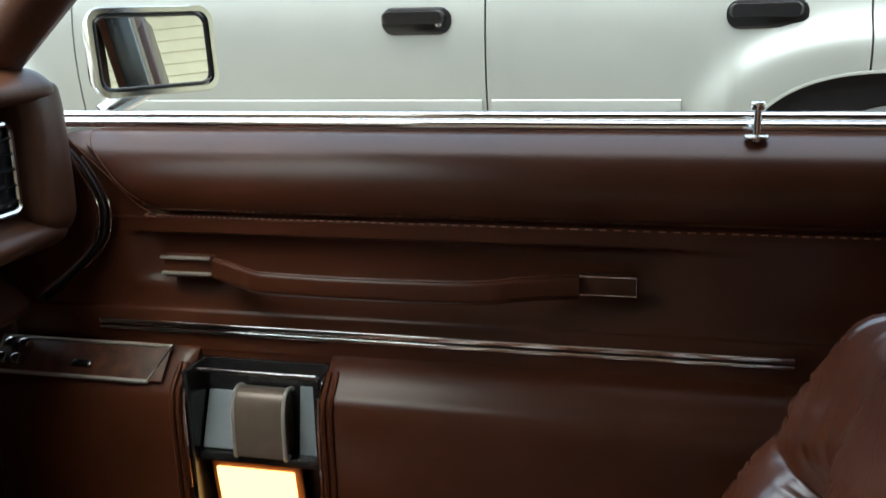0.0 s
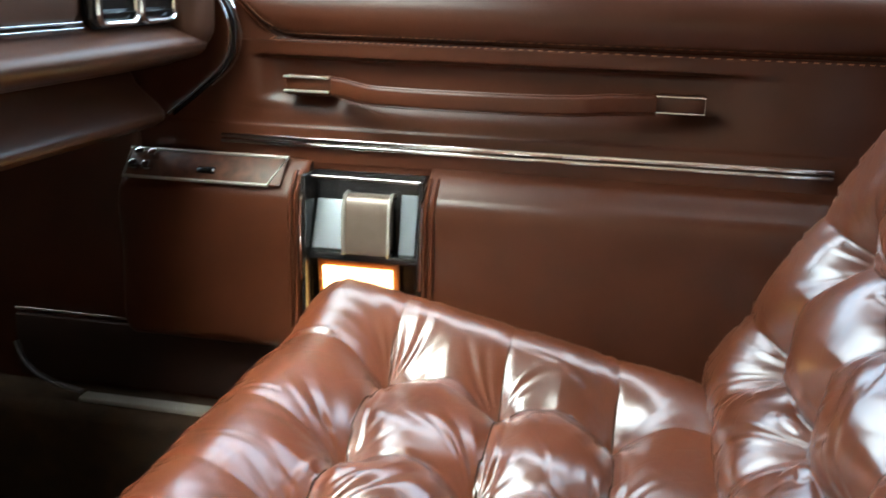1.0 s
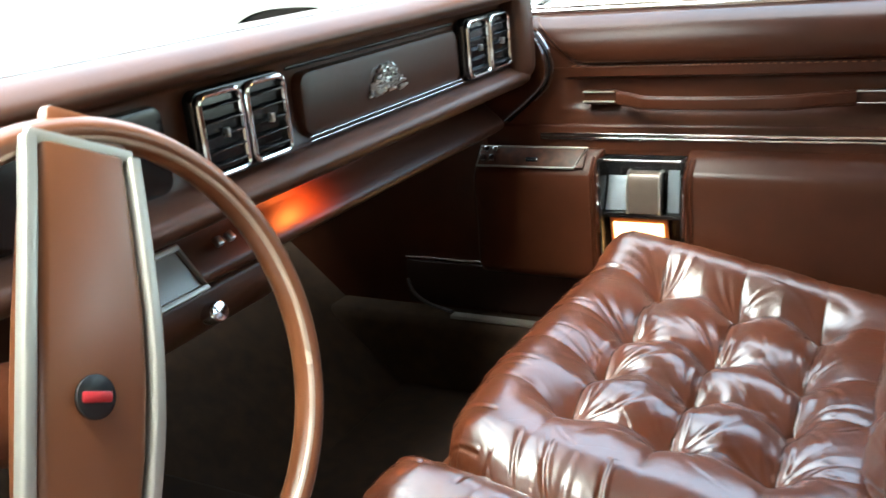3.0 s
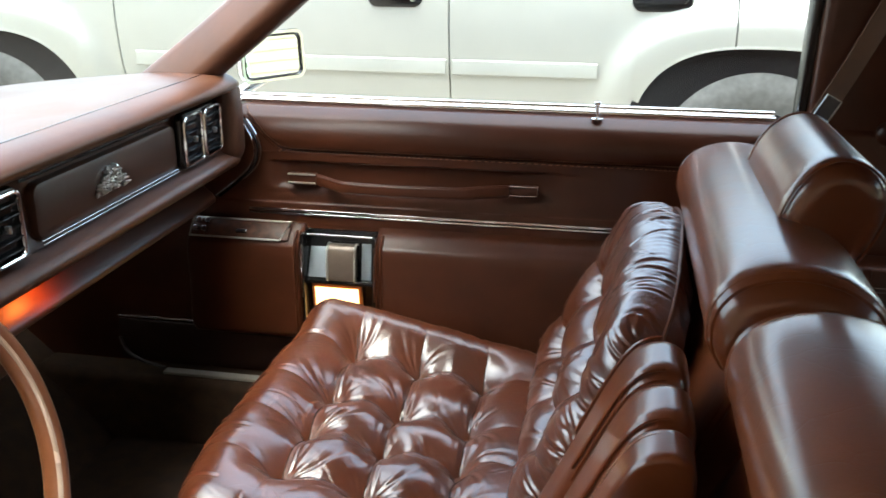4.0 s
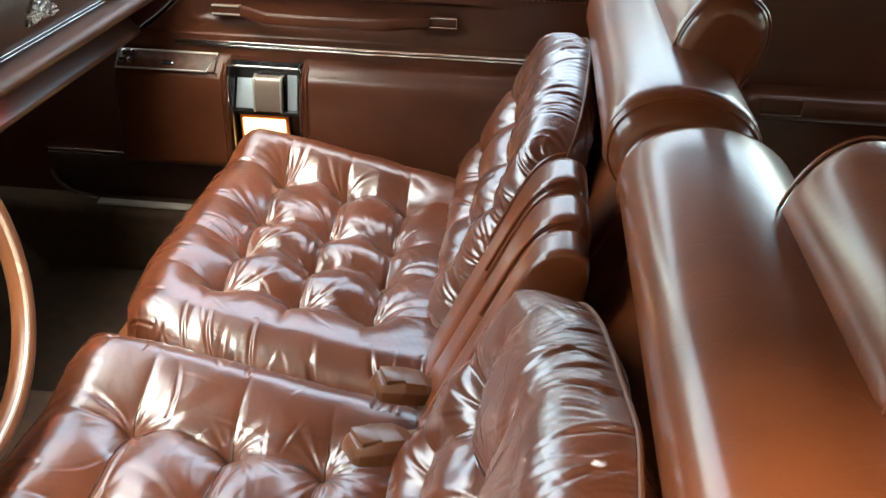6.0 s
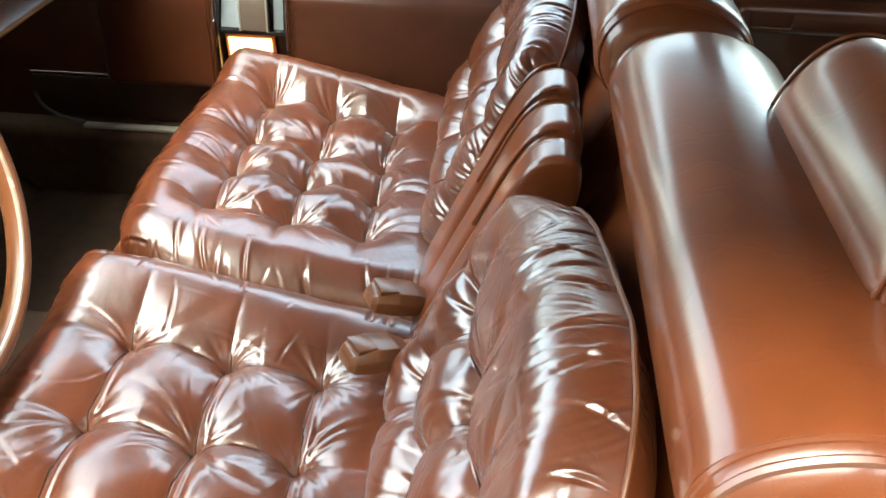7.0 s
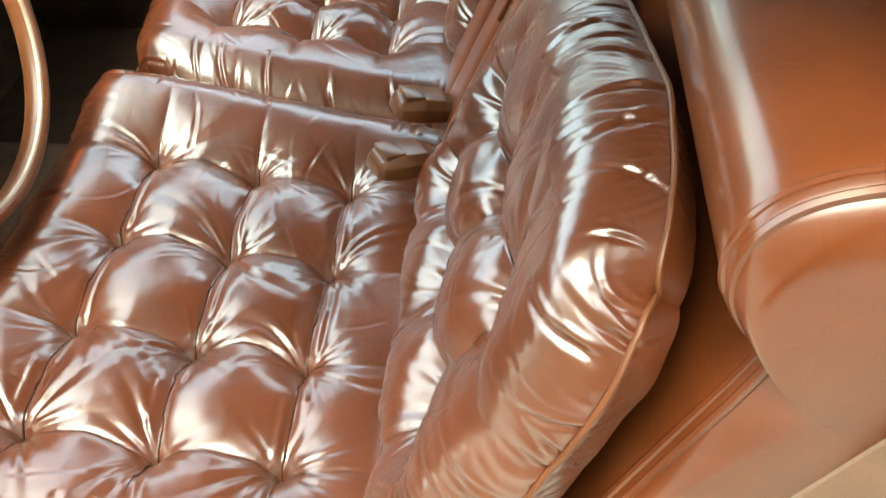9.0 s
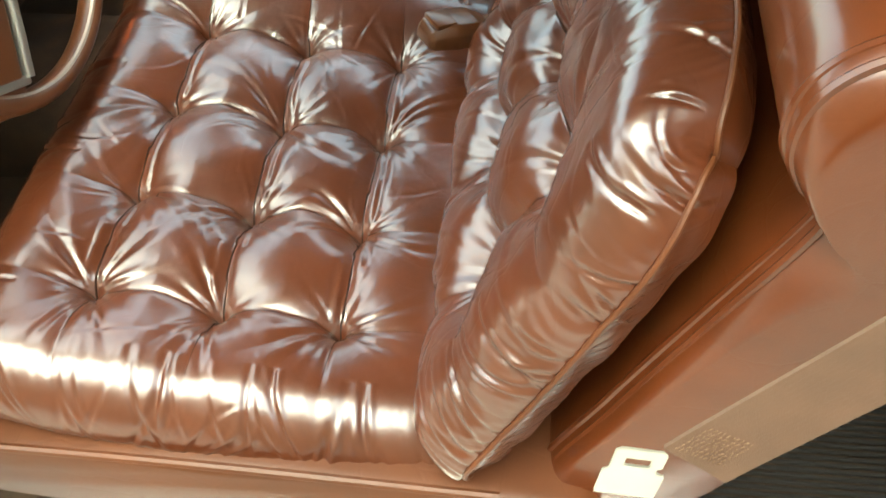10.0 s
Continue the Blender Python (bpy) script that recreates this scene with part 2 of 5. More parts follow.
DARK_GLASS = material("dark_window_glass", (0.02, 0.022, 0.022), 0.05, 0, 0.1, 5, 0.0, spec=0.8)
MIRROR = bpy.data.materials.new("mirror_glass")
MIRROR.use_nodes = True
_m = MIRROR.node_tree.nodes["Principled BSDF"]
_m.inputs["Metallic"].default_value, _m.inputs["Roughness"].default_value = 1.0, 0.01
_m.inputs["Base Color"].default_value = (0.86, 0.88, 0.86, 1)

MID = 0.042          # the car's centre line
BELT = 0.928         # height of the door's top


def across(y):
    """The place on the driver's side that mirrors y."""
    return 2 * MID - y


# ---- ground and surroundings ----
bm = bmesh.new()
bmesh.ops.create_grid(bm, x_segments=8, y_segments=8, size=150)
tagged(part("ground", bm, PAVING), "worn warm grey concrete drive, level", "ground", kind="structure")


# ---- the car's shell: floor, ceiling, walls ----
bm = box((1.5, 1.58, 0.03), (0.05, MID, 0.215), 0.01)
box((0.5, 1.58, 0.03), (-0.88, MID, 0.37), 0.01, turn=(0, 42, 0), bm=bm)
box((1.6, 0.30, 0.16), (-0.05, MID, 0.275), 0.06, 4, bm=bm)
tagged(part("floor", bm, CARPET), "dark brown cut-pile carpet of the footwell", "floor", kind="structure")

bm = bmesh.new()
nx, ny = 24, 20
P = [[bm.verts.new((-0.20 + 1.95 * i / nx, MID - 0.72 + 1.44 * j / ny,
      1.335 + 0.05 * (1 - (2 * j / ny - 1) ** 4) + 0.02 * math.sin(math.pi * i / nx))) for j in range(ny + 1)] for i in range(nx + 1)]
Q = [[bm.verts.new(v.co + Vector((0, 0, 0.035))) for v in row] for row in P]
for A, s in ((P, 1), (Q, -1)):
    for i in range(nx):
        for j in range(ny):
            f = (A[i][j], A[i + 1][j], A[i + 1][j + 1], A[i][j + 1])
            bm.faces.new(f[::-1] if s > 0 else f)
rim = [(i, 0) for i in range(nx + 1)] + [(nx, j) for j in range(1, ny + 1)] + [(i, ny) for i in range(nx - 1, -1, -1)] + [(0, j) for j in range(ny - 1, 0, -1)]
for (a, b), (c, d) in zip(rim, rim[1:] + rim[:1]):
    bm.faces.new((P[a][b], P[c][d], Q[c][d], Q[a][b]))
tagged(part("ceiling", bm, HEADLINER), "brown cloth headliner under the steel roof", "ceiling", kind="structure")

for name, y in (("roof_rail", -0.700), ("roof_rail", across(-0.700))):
    pts = [(-0.24, y, 1.295), (0.0, y, 1.314), (0.35, y, 1.314), (0.8, y, 1.314), (1.7, y, 1.295)]
    tagged(part(name, sweep(glide(pts, 40), ring(0.030, 16, 0.9, 1.3)), RAIL), "padded plum-brown roof rail above the door opening", "roof rail", kind="structure")

for y, s in ((0.77, 1), (across(0.77), -1)):
    pts = [(-0.59, y + 0.02 * s, 0.94), (-0.39, y - 0.02 * s, 1.08), (-0.19, y - 0.07 * s, 1.23), (-0.10, y - 0.10 * s, 1.31)]
    bm = sweep(glide(pts, 16), slab(0.055, 0.10, 0.022), up=(0.6, 0, 0.8))
    tagged(part("pillar_front", bm, DASH_PAD), "brown vinyl-covered windscreen pillar leaning back", "pillar", kind="structure")

# plain unseen wall closing the driver's side, added to block sky and bounce warmth
tagged(part("light_block_wall", box((26, 0.3, 5.2), (0, -4.4, 2.6), 0.02), material("block_wall_brown", (0.25, 0.160, 0.095), 0.9, 0, 0.15, 2, 0.4, 40)), "plain tan brown wall, unseen, added to block sky and bounce warm light", "wall", kind="structure")


# ---- the passenger door ----
door = empty("door_1", (0.0, 0.86, 0.35), "closed passenger door with brown stitched vinyl panel", "door", kind="structure")
skin = [(0.930, BELT), (0.872, BELT), (0.850, BELT - 0.004), (0.826, BELT - 0.016), (0.812, BELT - 0.036), (0.808, BELT - 0.055),
        (0.814, BELT - 0.074), (0.821, 0.849), (0.8262, 0.8452), (0.8215, 0.8415), (0.823, 0.825), (0.824, 0.75), (0.820, 0.735), (0.820, 0.70), (0.822, 0.66),
        (0.822, 0.36), (0.930, 0.34)]
skin = [(p[1], p[2]) for p in glide([(0, a, b) for a, b in skin[1:-1]], 300)]


def hollow(x, z):
    """The shallow pocket pressed into the panel behind the pull strap."""
    def step(v, w):
        return 1 / (1 + math.exp(-v / w))
    wide = step(x + 0.352, 0.006) * step(0.200 - x, 0.016)
    dent = 0.0026 * math.exp(-((x - 0.183) ** 2 + (z - 0.767) ** 2) / 0.0075 ** 2) + 0.0030 * math.exp(-((x + 0.345) / 0.02) ** 2 - ((z - 0.768) / 0.006) ** 2)
    return 0.015 * wide * step(0.8225 - z, 0.0009) * step(z - 0.768, 0.0075) - dent


SEAM_X, SEAM_Z = (-0.440, -0.425, -0.405, -0.385, -0.368, -0.352, -0.338, -0.320), (0.955, 0.928, 0.911, 0.894, 0.877, 0.862, 0.853, 0.8475)


def panel_y(x, a, z):
    """Depth of the panel: the padded roll ends along the curved seam, ahead of which the panel is flat."""
    zs = float(np.interp(x, SEAM_X, SEAM_Z))
    flat = 1 / (1 + math.exp(min((z - zs) / 0.0035, 40))) if x < -0.318 and z > 0.842 else 0.0
    groove = 0.0035 * math.exp(-((z - zs) / 0.0026) ** 2) if x < -0.318 else 0.0
    return a * (1 - flat) + 0.8225 * flat + hollow(x, z) + groove


bm = bmesh.new()
grid = []
for x in np.concatenate([np.linspace(-0.52, -0.30, 80), np.linspace(-0.2925, 0.585, 118)]):
    grid.append([bm.verts.new((x, panel_y(float(x), a, b), b)) for a, b in skin])
for p, q in zip(grid, grid[1:]):
    for j in range(len(skin) - 1):
        bm.faces.new((p[j], p[j + 1], q[j + 1], q[j]))
adopt(part("door_panel", bm, VINYL), door)
# belt trim: two bright steps on top of the door
adopt(part("belt_trim", sweep([(-0.52, 0.880, BELT + 0.004), (0.585, 0.880, BELT + 0.004)], slab(0.018, 0.010, 0.004)), CHROME, label="bright chrome strip along the window sill"), door)
adopt(part("belt_trim", sweep([(-0.52, 0.903, BELT + 0.007), (0.585, 0.903, BELT + 0.007)], slab(0.016, 0.016, 0.005)), CHROME), door)
# stitched seam
seam = [(q, 0.82, w) for q, w in zip(SEAM_X[1:], SEAM_Z[1:])] + [(-0.07, 0.8215, 0.8465), (0.36, 0.8215, 0.8455), (0.58, 0.8215, 0.845)]
deep = sorted((b, a) for a, b in skin)
bm = bmesh.new()
for lift in (0.0042, -0.0040):
    line = []
    for p in glide(seam, 640):
        z = p.z + lift * (1 if p.x > -0.33 else 1.5)
        a = float(np.interp(z, [q[0] for q in deep], [q[1] for q in deep]))
        line.append(Vector((p.x, panel_y(p.x, a, z) - 0.0006, z)))
    for a, b in zip(line[::2], line[1::2]):
        sweep([a, b], ring(0.0006, 4), bm=bm)
adopt(tagged(part("stitching", bm, THREAD, label="tan thread stitches along the padded roll"), kind="stuff"), door)
# pull strap with end plates
strap = [(-0.262, 0.811, 0.7915), (-0.246, 0.805, 0.7905), (-0.222, 0.796, 0.7870), (-0.198, 0.788, 0.7855), (-0.12, 0.784, 0.7850), (-0.03, 0.784, 0.7855), (0.028, 0.786, 0.7870), (0.054, 0.795, 0.7885), (0.080, 0.803, 0.7890), (0.112, 0.811, 0.7895)]
bm = sweep(glide(strap, 48), slab(0.010, 0.021, 0.004), up=(0, 0, 1))
grip = adopt(part("pull_strap", bm, VINYL, label="brown vinyl pull strap, slightly sagging"), door)
for z in (0.0105, -0.0105):
    bm = sweep([p + Vector((0, -0.002, z)) for p in glide(strap, 48)], ring(0.0016, 6))
    adopt(part("strap_bead", bm, VINYL), door)
adopt(part("strap_plate", box((0.056, 0.010, 0.024), (-0.294, 0.818, 0.791), 0.002), VINYL), door)
for z in (0.801, 0.784):
    adopt(part("bright_bar", box((0.056, 0.006, 0.0030), (-0.296, 0.8115, z), 0.001), SATIN, label="thin bright bar on the strap's end"), door)
adopt(part("strap_plate", box((0.054, 0.010, 0.020), (0.139, 0.818, 0.790), 0.002), VINYL), door)
pts = [(0.112, 0.8125, 0.799), (0.166, 0.8125, 0.799), (0.166, 0.8125, 0.781), (0.112, 0.8125, 0.781)]
adopt(part("bright_frame", sweep(pts, ring(0.0013, 6), up=(0, 1, 0), closed=True), CHROME, label="thin bright frame round the strap's end"), door)
# chrome strip above the armrest
for z, r in ((0.7245, 0.0028), (0.7175, 0.0022)):
    pts = [(-0.41, 0.8185, z), (0.31, 0.8185, z)]
    adopt(part("chrome_strip", sweep(pts, slab(0.005, r * 2, 0.001)), CHROME, label="twin chrome line across the door panel"), door)
# armrest: front block, ashtray bay, long rear block
rest = [(0.822, 0.700), (0.800, 0.692), (0.784, 0.678), (0.7745, 0.669), (0.7705, 0.657), (0.7695, 0.642), (0.770, 0.61), (0.772, 0.50), (0.776, 0.470), (0.790, 0.462), (0.822, 0.462)]
rest = [(p[1], p[2]) for p in glide([(0, a, b) for a, b in rest], 36)]
slope = [(0.822, 0.700), (0.812, 0.698), (0.782, 0.668), (0.775, 0.652), (0.772, 0.62), (0.772, 0.50), (0.776, 0.470), (0.790, 0.462), (0.822, 0.462)]
slope = [(p[1], p[2]) for p in glide([(0, a, b) for a, b in slope], 36)]


def plump(profile, x0, x1, r):
    """An armrest block: the profile drawn along x with softened ends."""
    own = bmesh.new()
    c = np.array([0.815, 0.58])
    stations = [(x0 + r * (1 - math.cos(q)), math.sin(q)) for q in np.linspace(0.15, math.pi / 2, 6)]
    stations += [(x, 1) for x in np.linspace(x0 + r, x1 - r, 24)[1:-1]]
    stations += [(x1 - r * (1 - math.cos(q)), math.sin(q)) for q in np.linspace(math.pi / 2, 0.15, 6)]
    rings = []
    for x, s in stations:
        row = []
        for a, b in profile:
            d = np.array([a, b]) - c
            length = np.linalg.norm(d)
            k = (length - r * (1 - s) * min(1, (0.822 - a) / 0.02)) / length
            row.append(own.verts.new((x, *(c + d * k))))
        rings.append(row)
    for a, b in zip(rings, rings[1:]):
        for j in range(len(profile) - 1):
            own.faces.new((a[j], a[j + 1], b[j + 1], b[j]))
    own.faces.new(rings[0][::-1])
    own.faces.new(rings[-1])
    return own


adopt(part("armrest", plump(rest, -0.142, 0.585, 0.012), VINYL, label="long padded brown vinyl armrest"), door)
adopt(part("armrest_front", plump(slope, -0.535, -0.292, 0.014), VINYL, label="brown vinyl block with the switch plate"), door)
for x in (-0.137, -0.129, -0.297, -0.304):
    pts = [(x, a - 0.001, b) for a, b in rest[4:30]]
    adopt(part("piping", sweep(pts, ring(0.0028, 6), up=(1, 0, 0)), VINYL), door)
# switch plate, tilted
tilt = pose(-0.422, 0.7935, 0.6870, 47, 0, 0)
plate = part("switch_plate", box((0.205, 0.040, 0.003), (0, 0, 0), 0.001), WOOD, label="walnut veneer plate with chrome edge")
plate.matrix_world = tilt
adopt(plate, door)
pts = [tilt @ Vector(q) for q in ((-0.104, -0.0205, 0.001), (0.086, -0.0205, 0.001), (0.104, 0.0205, 0.001), (-0.104, 0.0205, 0.001))]
adopt(part("plate_edge", sweep(pts, ring(0.0024, 6), up=(0, -0.7, 0.7), closed=True), SATIN), door)
for dx, dy in ((-0.090, -0.008), (-0.072, -0.008), (-0.086, 0.010), (-0.068, 0.010)):
    k = part("switch_lever", box((0.011, 0.011, 0.014), (dx, dy, 0.008), 0.003), CHROME)
    k.matrix_world = tilt
    adopt(k, door)
k = part("lock_slide", box((0.024, 0.009, 0.004), (0.004, -0.006, 0.003), 0.002), BLACK)
k.matrix_world = tilt
adopt(k, door)
k = part("slide_tip", box((0.004, 0.004, 0.005), (0.015, -0.007, 0.005), 0.0015), CHROME)
k.matrix_world = tilt
adopt(k, door)
# ashtray bay
bay = bmesh.new()
box((0.150, 0.006, 0.225), (-0.217, 0.819, 0.577), 0.001, bm=bay)
box((0.006, 0.048, 0.225), (-0.289, 0.798, 0.577), 0.001, bm=bay)
box((0.006, 0.048, 0.225), (-0.145, 0.798, 0.577), 0.001, bm=bay)
box((0.138, 0.034, 0.010), (-0.217, 0.800, 0.590), 0.002, bm=bay)
ash = adopt(part("ashtray_bay", bay, BLACK, label="gloss black recess in the armrest"), door)
adopt(part("steel_liner", box((0.048, 0.003, 0.062), (-0.260, 0.803, 0.625), 0.001, turn=(-24, 0, 0)), LINER, label="dull steel liner of the open ashtray"), door)
adopt(part("steel_liner", box((0.020, 0.003, 0.078), (-0.166, 0.803, 0.628), 0.001, turn=(-10, 0, 0)), LINER), door)
lid = [(0.808, 0.664), (0.798, 0.668), (0.786, 0.664), (0.779, 0.648), (0.777, 0.625), (0.777, 0.600), (0.782, 0.596), (0.808, 0.597)]
lid = [(p[1], p[2]) for p in glide([(0, a, b) for a, b in lid], 22)]
adopt(part("ashtray_lid", drawn(lid, -0.238, -0.186, 3), LID, label="brown-grey satin ashtray lid, chrome edged"), door)
for x in (-0.240, -0.184):
    adopt(part("lid_edge", sweep([(x, a, b) for a, b in lid[:20]], ring(0.0022, 6), up=(1, 0, 0)), SATIN), door)
adopt(part("bay_rim", sweep([(-0.283, 0.790, 0.686), (-0.150, 0.790, 0.686)], slab(0.0035, 0.0040, 0.001)), CHROME, label="chrome rim over the ashtray"), door)
for x in (-0.291, -0.143):
    pts = glide([(x, 0.793, 0.686), (x, 0.780, 0.678), (x, 0.771, 0.655), (x, 0.7685, 0.62), (x, 0.7695, 0.56)], 14)
    adopt(part("bay_rim", sweep(pts, ring(0.0022, 6), up=(1, 0, 0)), CHROME), door)
adopt(part("lamp_housing", box((0.104, 0.004, 0.092), (-0.226, 0.8005, 0.537), 0.002, turn=(8, 0, 0)), material("amber_housing", (0.32, 0.10, 0.02), 0.4, 0, 0.1, 20, 0.0), label="amber lamp housing"), door)
adopt(part("courtesy_lamp", box((0.090, 0.004, 0.080), (-0.226, 0.796, 0.536), 0.002, turn=(8, 0, 0)), LAMP, label="lit warm courtesy lamp below the ashtray"), door)
# lower edge of the door
adopt(part("lower_strip", sweep([(-0.725, 0.8155, 0.466), (0.585, 0.8195, 0.466)], slab(0.004, 0.004, 0.001)), CHROME, label="thin dark chrome line low on the door"), door)
adopt(part("kick_carpet", box((1.31, 0.010, 0.092), (-0.070, 0.8145, 0.414), 0.004), MAROON, label="dark maroon band at the door's foot"), door)
# lock knob
bm = cyl(0.0036, 0.030, (0.267, 0.846, BELT + 0.010), n=14)
cyl(0.0065, 0.008, (0.267, 0.846, BELT + 0.027), n=18, bevel=0.002, bm=bm)
cyl(0.011, 0.004, (0.267, 0.846, BELT - 0.001), n=18, bevel=0.0015, bm=bm)
adopt(part("lock_knob", bm, CHROME, label="chrome lock knob standing up"), door)
# door outer sheet
adopt(part("door_skin", drawn([(0.930, BELT), (0.955, BELT - 0.05), (0.975, 0.75), (0.975, 0.55), (0.95, 0.30), (0.93, 0.30)], -0.52, 0.585, 3), SILVER), door)

moved(door, 0.027, 0.0, 0.021)

# door edge beading and kick panel in front of the door
kick = empty("wall_kick", (-0.7, 0.83, 0.3), "brown moulded kick panel ahead of the door", "kick panel", kind="structure")
adopt(part("panel", box((0.60, 0.05, 0.70), (-0.825, 0.845, 0.58), 0.01), VINYL), kick)
edge = glide([(-0.424, 0.806, 0.918), (-0.409, 0.806, 0.900), (-0.393, 0.806, 0.872), (-0.388, 0.806, 0.845), (-0.397, 0.806, 0.815), (-0.428, 0.807, 0.785), (-0.475, 0.808, 0.748)], 36)
own = bmesh.new()
cols = [[own.verts.new(q) for q in (p + Vector((-0.002, 0.0, 0)), p + Vector((-0.012, 0.004, 0)), Vector((-0.55, p.y + 0.004, p.z)), Vector((-0.55, 0.84, p.z)), Vector((p.x - 0.002, 0.84, p.z)))] for p in edge]
for a, b in zip(cols, cols[1:]):
    for q in range(5):
        own.faces.new((a[q], a[(q + 1) % 5], b[(q + 1) % 5], b[q]))
own.faces.new(cols[0][::-1])
own.faces.new(cols[-1])
adopt(part("post_trim", own, VINYL, label="brown moulded trim at the pillar's foot"), kick)
adopt(part("bead", sweep(edge, ring(0.0022, 6), up=(0, 1, 0)), CHROME, label="curved chrome bead"), kick)
adopt(part("bead", sweep([p + Vector((0.0065, 0.001, 0.0)) for p in edge], ring(0.0022, 6), up=(0, 1, 0)), BLACK), kick)
adopt(part("bead", sweep([p + Vector((0.012, 0.003, 0.0)) for p in edge[4:30]], ring(0.0014, 6), up=(0, 1, 0)), CHROME), kick)
run = glide([(-0.715, 0.795, 0.425), (-0.700, 0.790, 0.398), (-0.665, 0.782, 0.381), (-0.605, 0.772, 0.373)], 18)
adopt(part("foot_trim", sweep(run, slab(0.005, 0.009, 0.002), up=(0, -1, 0)), GUIDE, label="curved bright trim at the pillar's foot"), kick)

moved(kick, 0.027, 0.0, 0.021)

sill = empty("sill", (0, 0.8, 0.2), "bright ribbed sill plate at the door's foot", "sill", kind="structure")
adopt(part("sill_plate", box((1.20, 0.022, 0.008), (0.0, 0.765, 0.357), 0.003), TRIM), sill)
adopt(part("sill_body", box((1.8, 0.12, 0.17), (0.0, 0.80, 0.268), 0.02, 3), CARPET), sill)
moved(sill, 0.02, 0.01, 0.028)

# ---- behind the door: pillar, quarter panel and rear side window ----
quarter = empty("wall_quarter", (0.9, 0.85, 0.3), "dark brown quarter panel beside the rear seat", "quarter panel", kind="structure")
adopt(part("lower_panel", box((1.05, 0.10, 0.58), (1.125, 0.865, 0.645), 0.02, 3), VINYL), quarter)
adopt(part("pillar", box((0.150, 0.07, 0.40), (0.692, 0.835, 1.09), 0.02, 3, turn=(8, 0, 0)), VINYL, label="dark brown trim of the pillar"), quarter)
adopt(part("pillar_edge", box((0.022, 0.05, 0.36), (0.612, 0.845, 1.09), 0.006, turn=(8, 0, 0)), BLACK, label="black rubber window seal"), quarter)
bm = box((0.80, 0.11, 0.045), (1.13, 0.855, 0.925), 0.02, 4)
adopt(part("window_sill", bm, VINYL, label="padded brown sill of the rear side window"), quarter)
adopt(part("sill_trim", sweep([(0.75, 0.905, 0.956), (1.5, 0.905, 0.956)], slab(0.016, 0.012, 0.004)), CHROME), quarter)
adopt(part("rear_pillar", box((0.4, 0.07, 0.40), (1.70, 0.80, 1.10), 0.02, 3, turn=(8, 0, 0)), VINYL), quarter)
adopt(part("quarter_armrest", box((0.80, 0.10, 0.05), (1.115, 0.79, 0.681), 0.02, 4), VINYL), quarter)
adopt(part("ashtray_front", box((0.078, 0.008, 0.030), (0.778, 0.74, 0.688), 0.002), VINYL), quarter)
adopt(part("ashtray_trim", sweep([(0.742, 0.735, 0.673), (0.817, 0.735, 0.673), (0.817, 0.735, 0.701)], ring(0.0014, 6), up=(0, 1, 0)), CHROME), quarter)

moved(quarter, 0.04, 0.0, 0.021)

# driver's side: sill, pillar and quarter panel
far = empty("wall_driver_side", (0.9, across(0.85), 0.3), "brown panels round the open driver's doorway", "quarter panel", kind="structure")
adopt(part("sill_body", box((1.8, 0.12, 0.14), (0.0, across(0.80), 0.24), 0.02, 3), CARPET), far)
adopt(part("sill_plate", box((1.15, 0.075, 0.010), (0.05, across(0.79), 0.316), 0.003), STEEL), far)
adopt(part("pillar", box((0.09, 0.07, 0.95), (0.70, across(0.83), 0.80), 0.02, 3, turn=(-6, 0, 0)), VINYL), far)
adopt(part("lower_panel", box((1.05, 0.10, 0.58), (1.27, across(0.865), 0.645), 0.02, 3), VINYL), far)
adopt(part("kick", box((0.60, 0.05, 0.70), (-0.825, across(0.845), 0.58), 0.01), VINYL), far)
bm = bmesh.new()
for k in range(26):
    box((0.50, 0.004, 0.006), (0.62, -0.60 + 0.0085 * k, 0.236), 0.0015, 1, bm=bm)
adopt(tagged(part("ribbed_mat", bm, MAT, label="dark ribbed rubber mat"), kind="stuff"), far)

# rear bulkhead and rear seat shape
rear = empty("wall_rear", (1.7, MID, 0.3), "brown rear seat and parcel shelf", "rear wall", kind="structure")
adopt(part("rear_cushion", box((0.50, 1.42, 0.22), (1.20, MID, 0.40), 0.06, 4), HIDE_SMOOTH), rear)
adopt(part("rear_backrest", box((0.16, 1.42, 0.50), (1.52, MID, 0.68), 0.06, 4, turn=(0, 18, 0)), HIDE_SMOOTH), rear)
adopt(part("parcel_shelf", box((0.40, 1.5, 0.03), (1.78, MID, 0.92), 0.01), VINYL), rear)
adopt(part("firewall", box((0.04, 1.7, 0.75), (-1.10, MID, 0.568), 0.01), CARPET), rear)

# windscreen
bm = bmesh.new()
n = 20
rows = []
for i in range(n + 1):
    y = -0.74 + 1.48 * i / n
    bow = 0.16 * (1 - (y / 0.74) ** 2)
    rows.append([bm.verts.new(q) for q in ((-0.66 - bow, MID + y, 0.945), (-0.17 - bow * 0.5, MID + y * 0.93, 1.325))])
for a, b in zip(rows, rows[1:]):
    bm.faces.new((a[0], b[0], b[1], a[1]))
screen = tagged(part("window_1", bm, GLASS), "clear curved windscreen, clean glass", "windscreen", kind="structure")
screen.visible_shadow = False


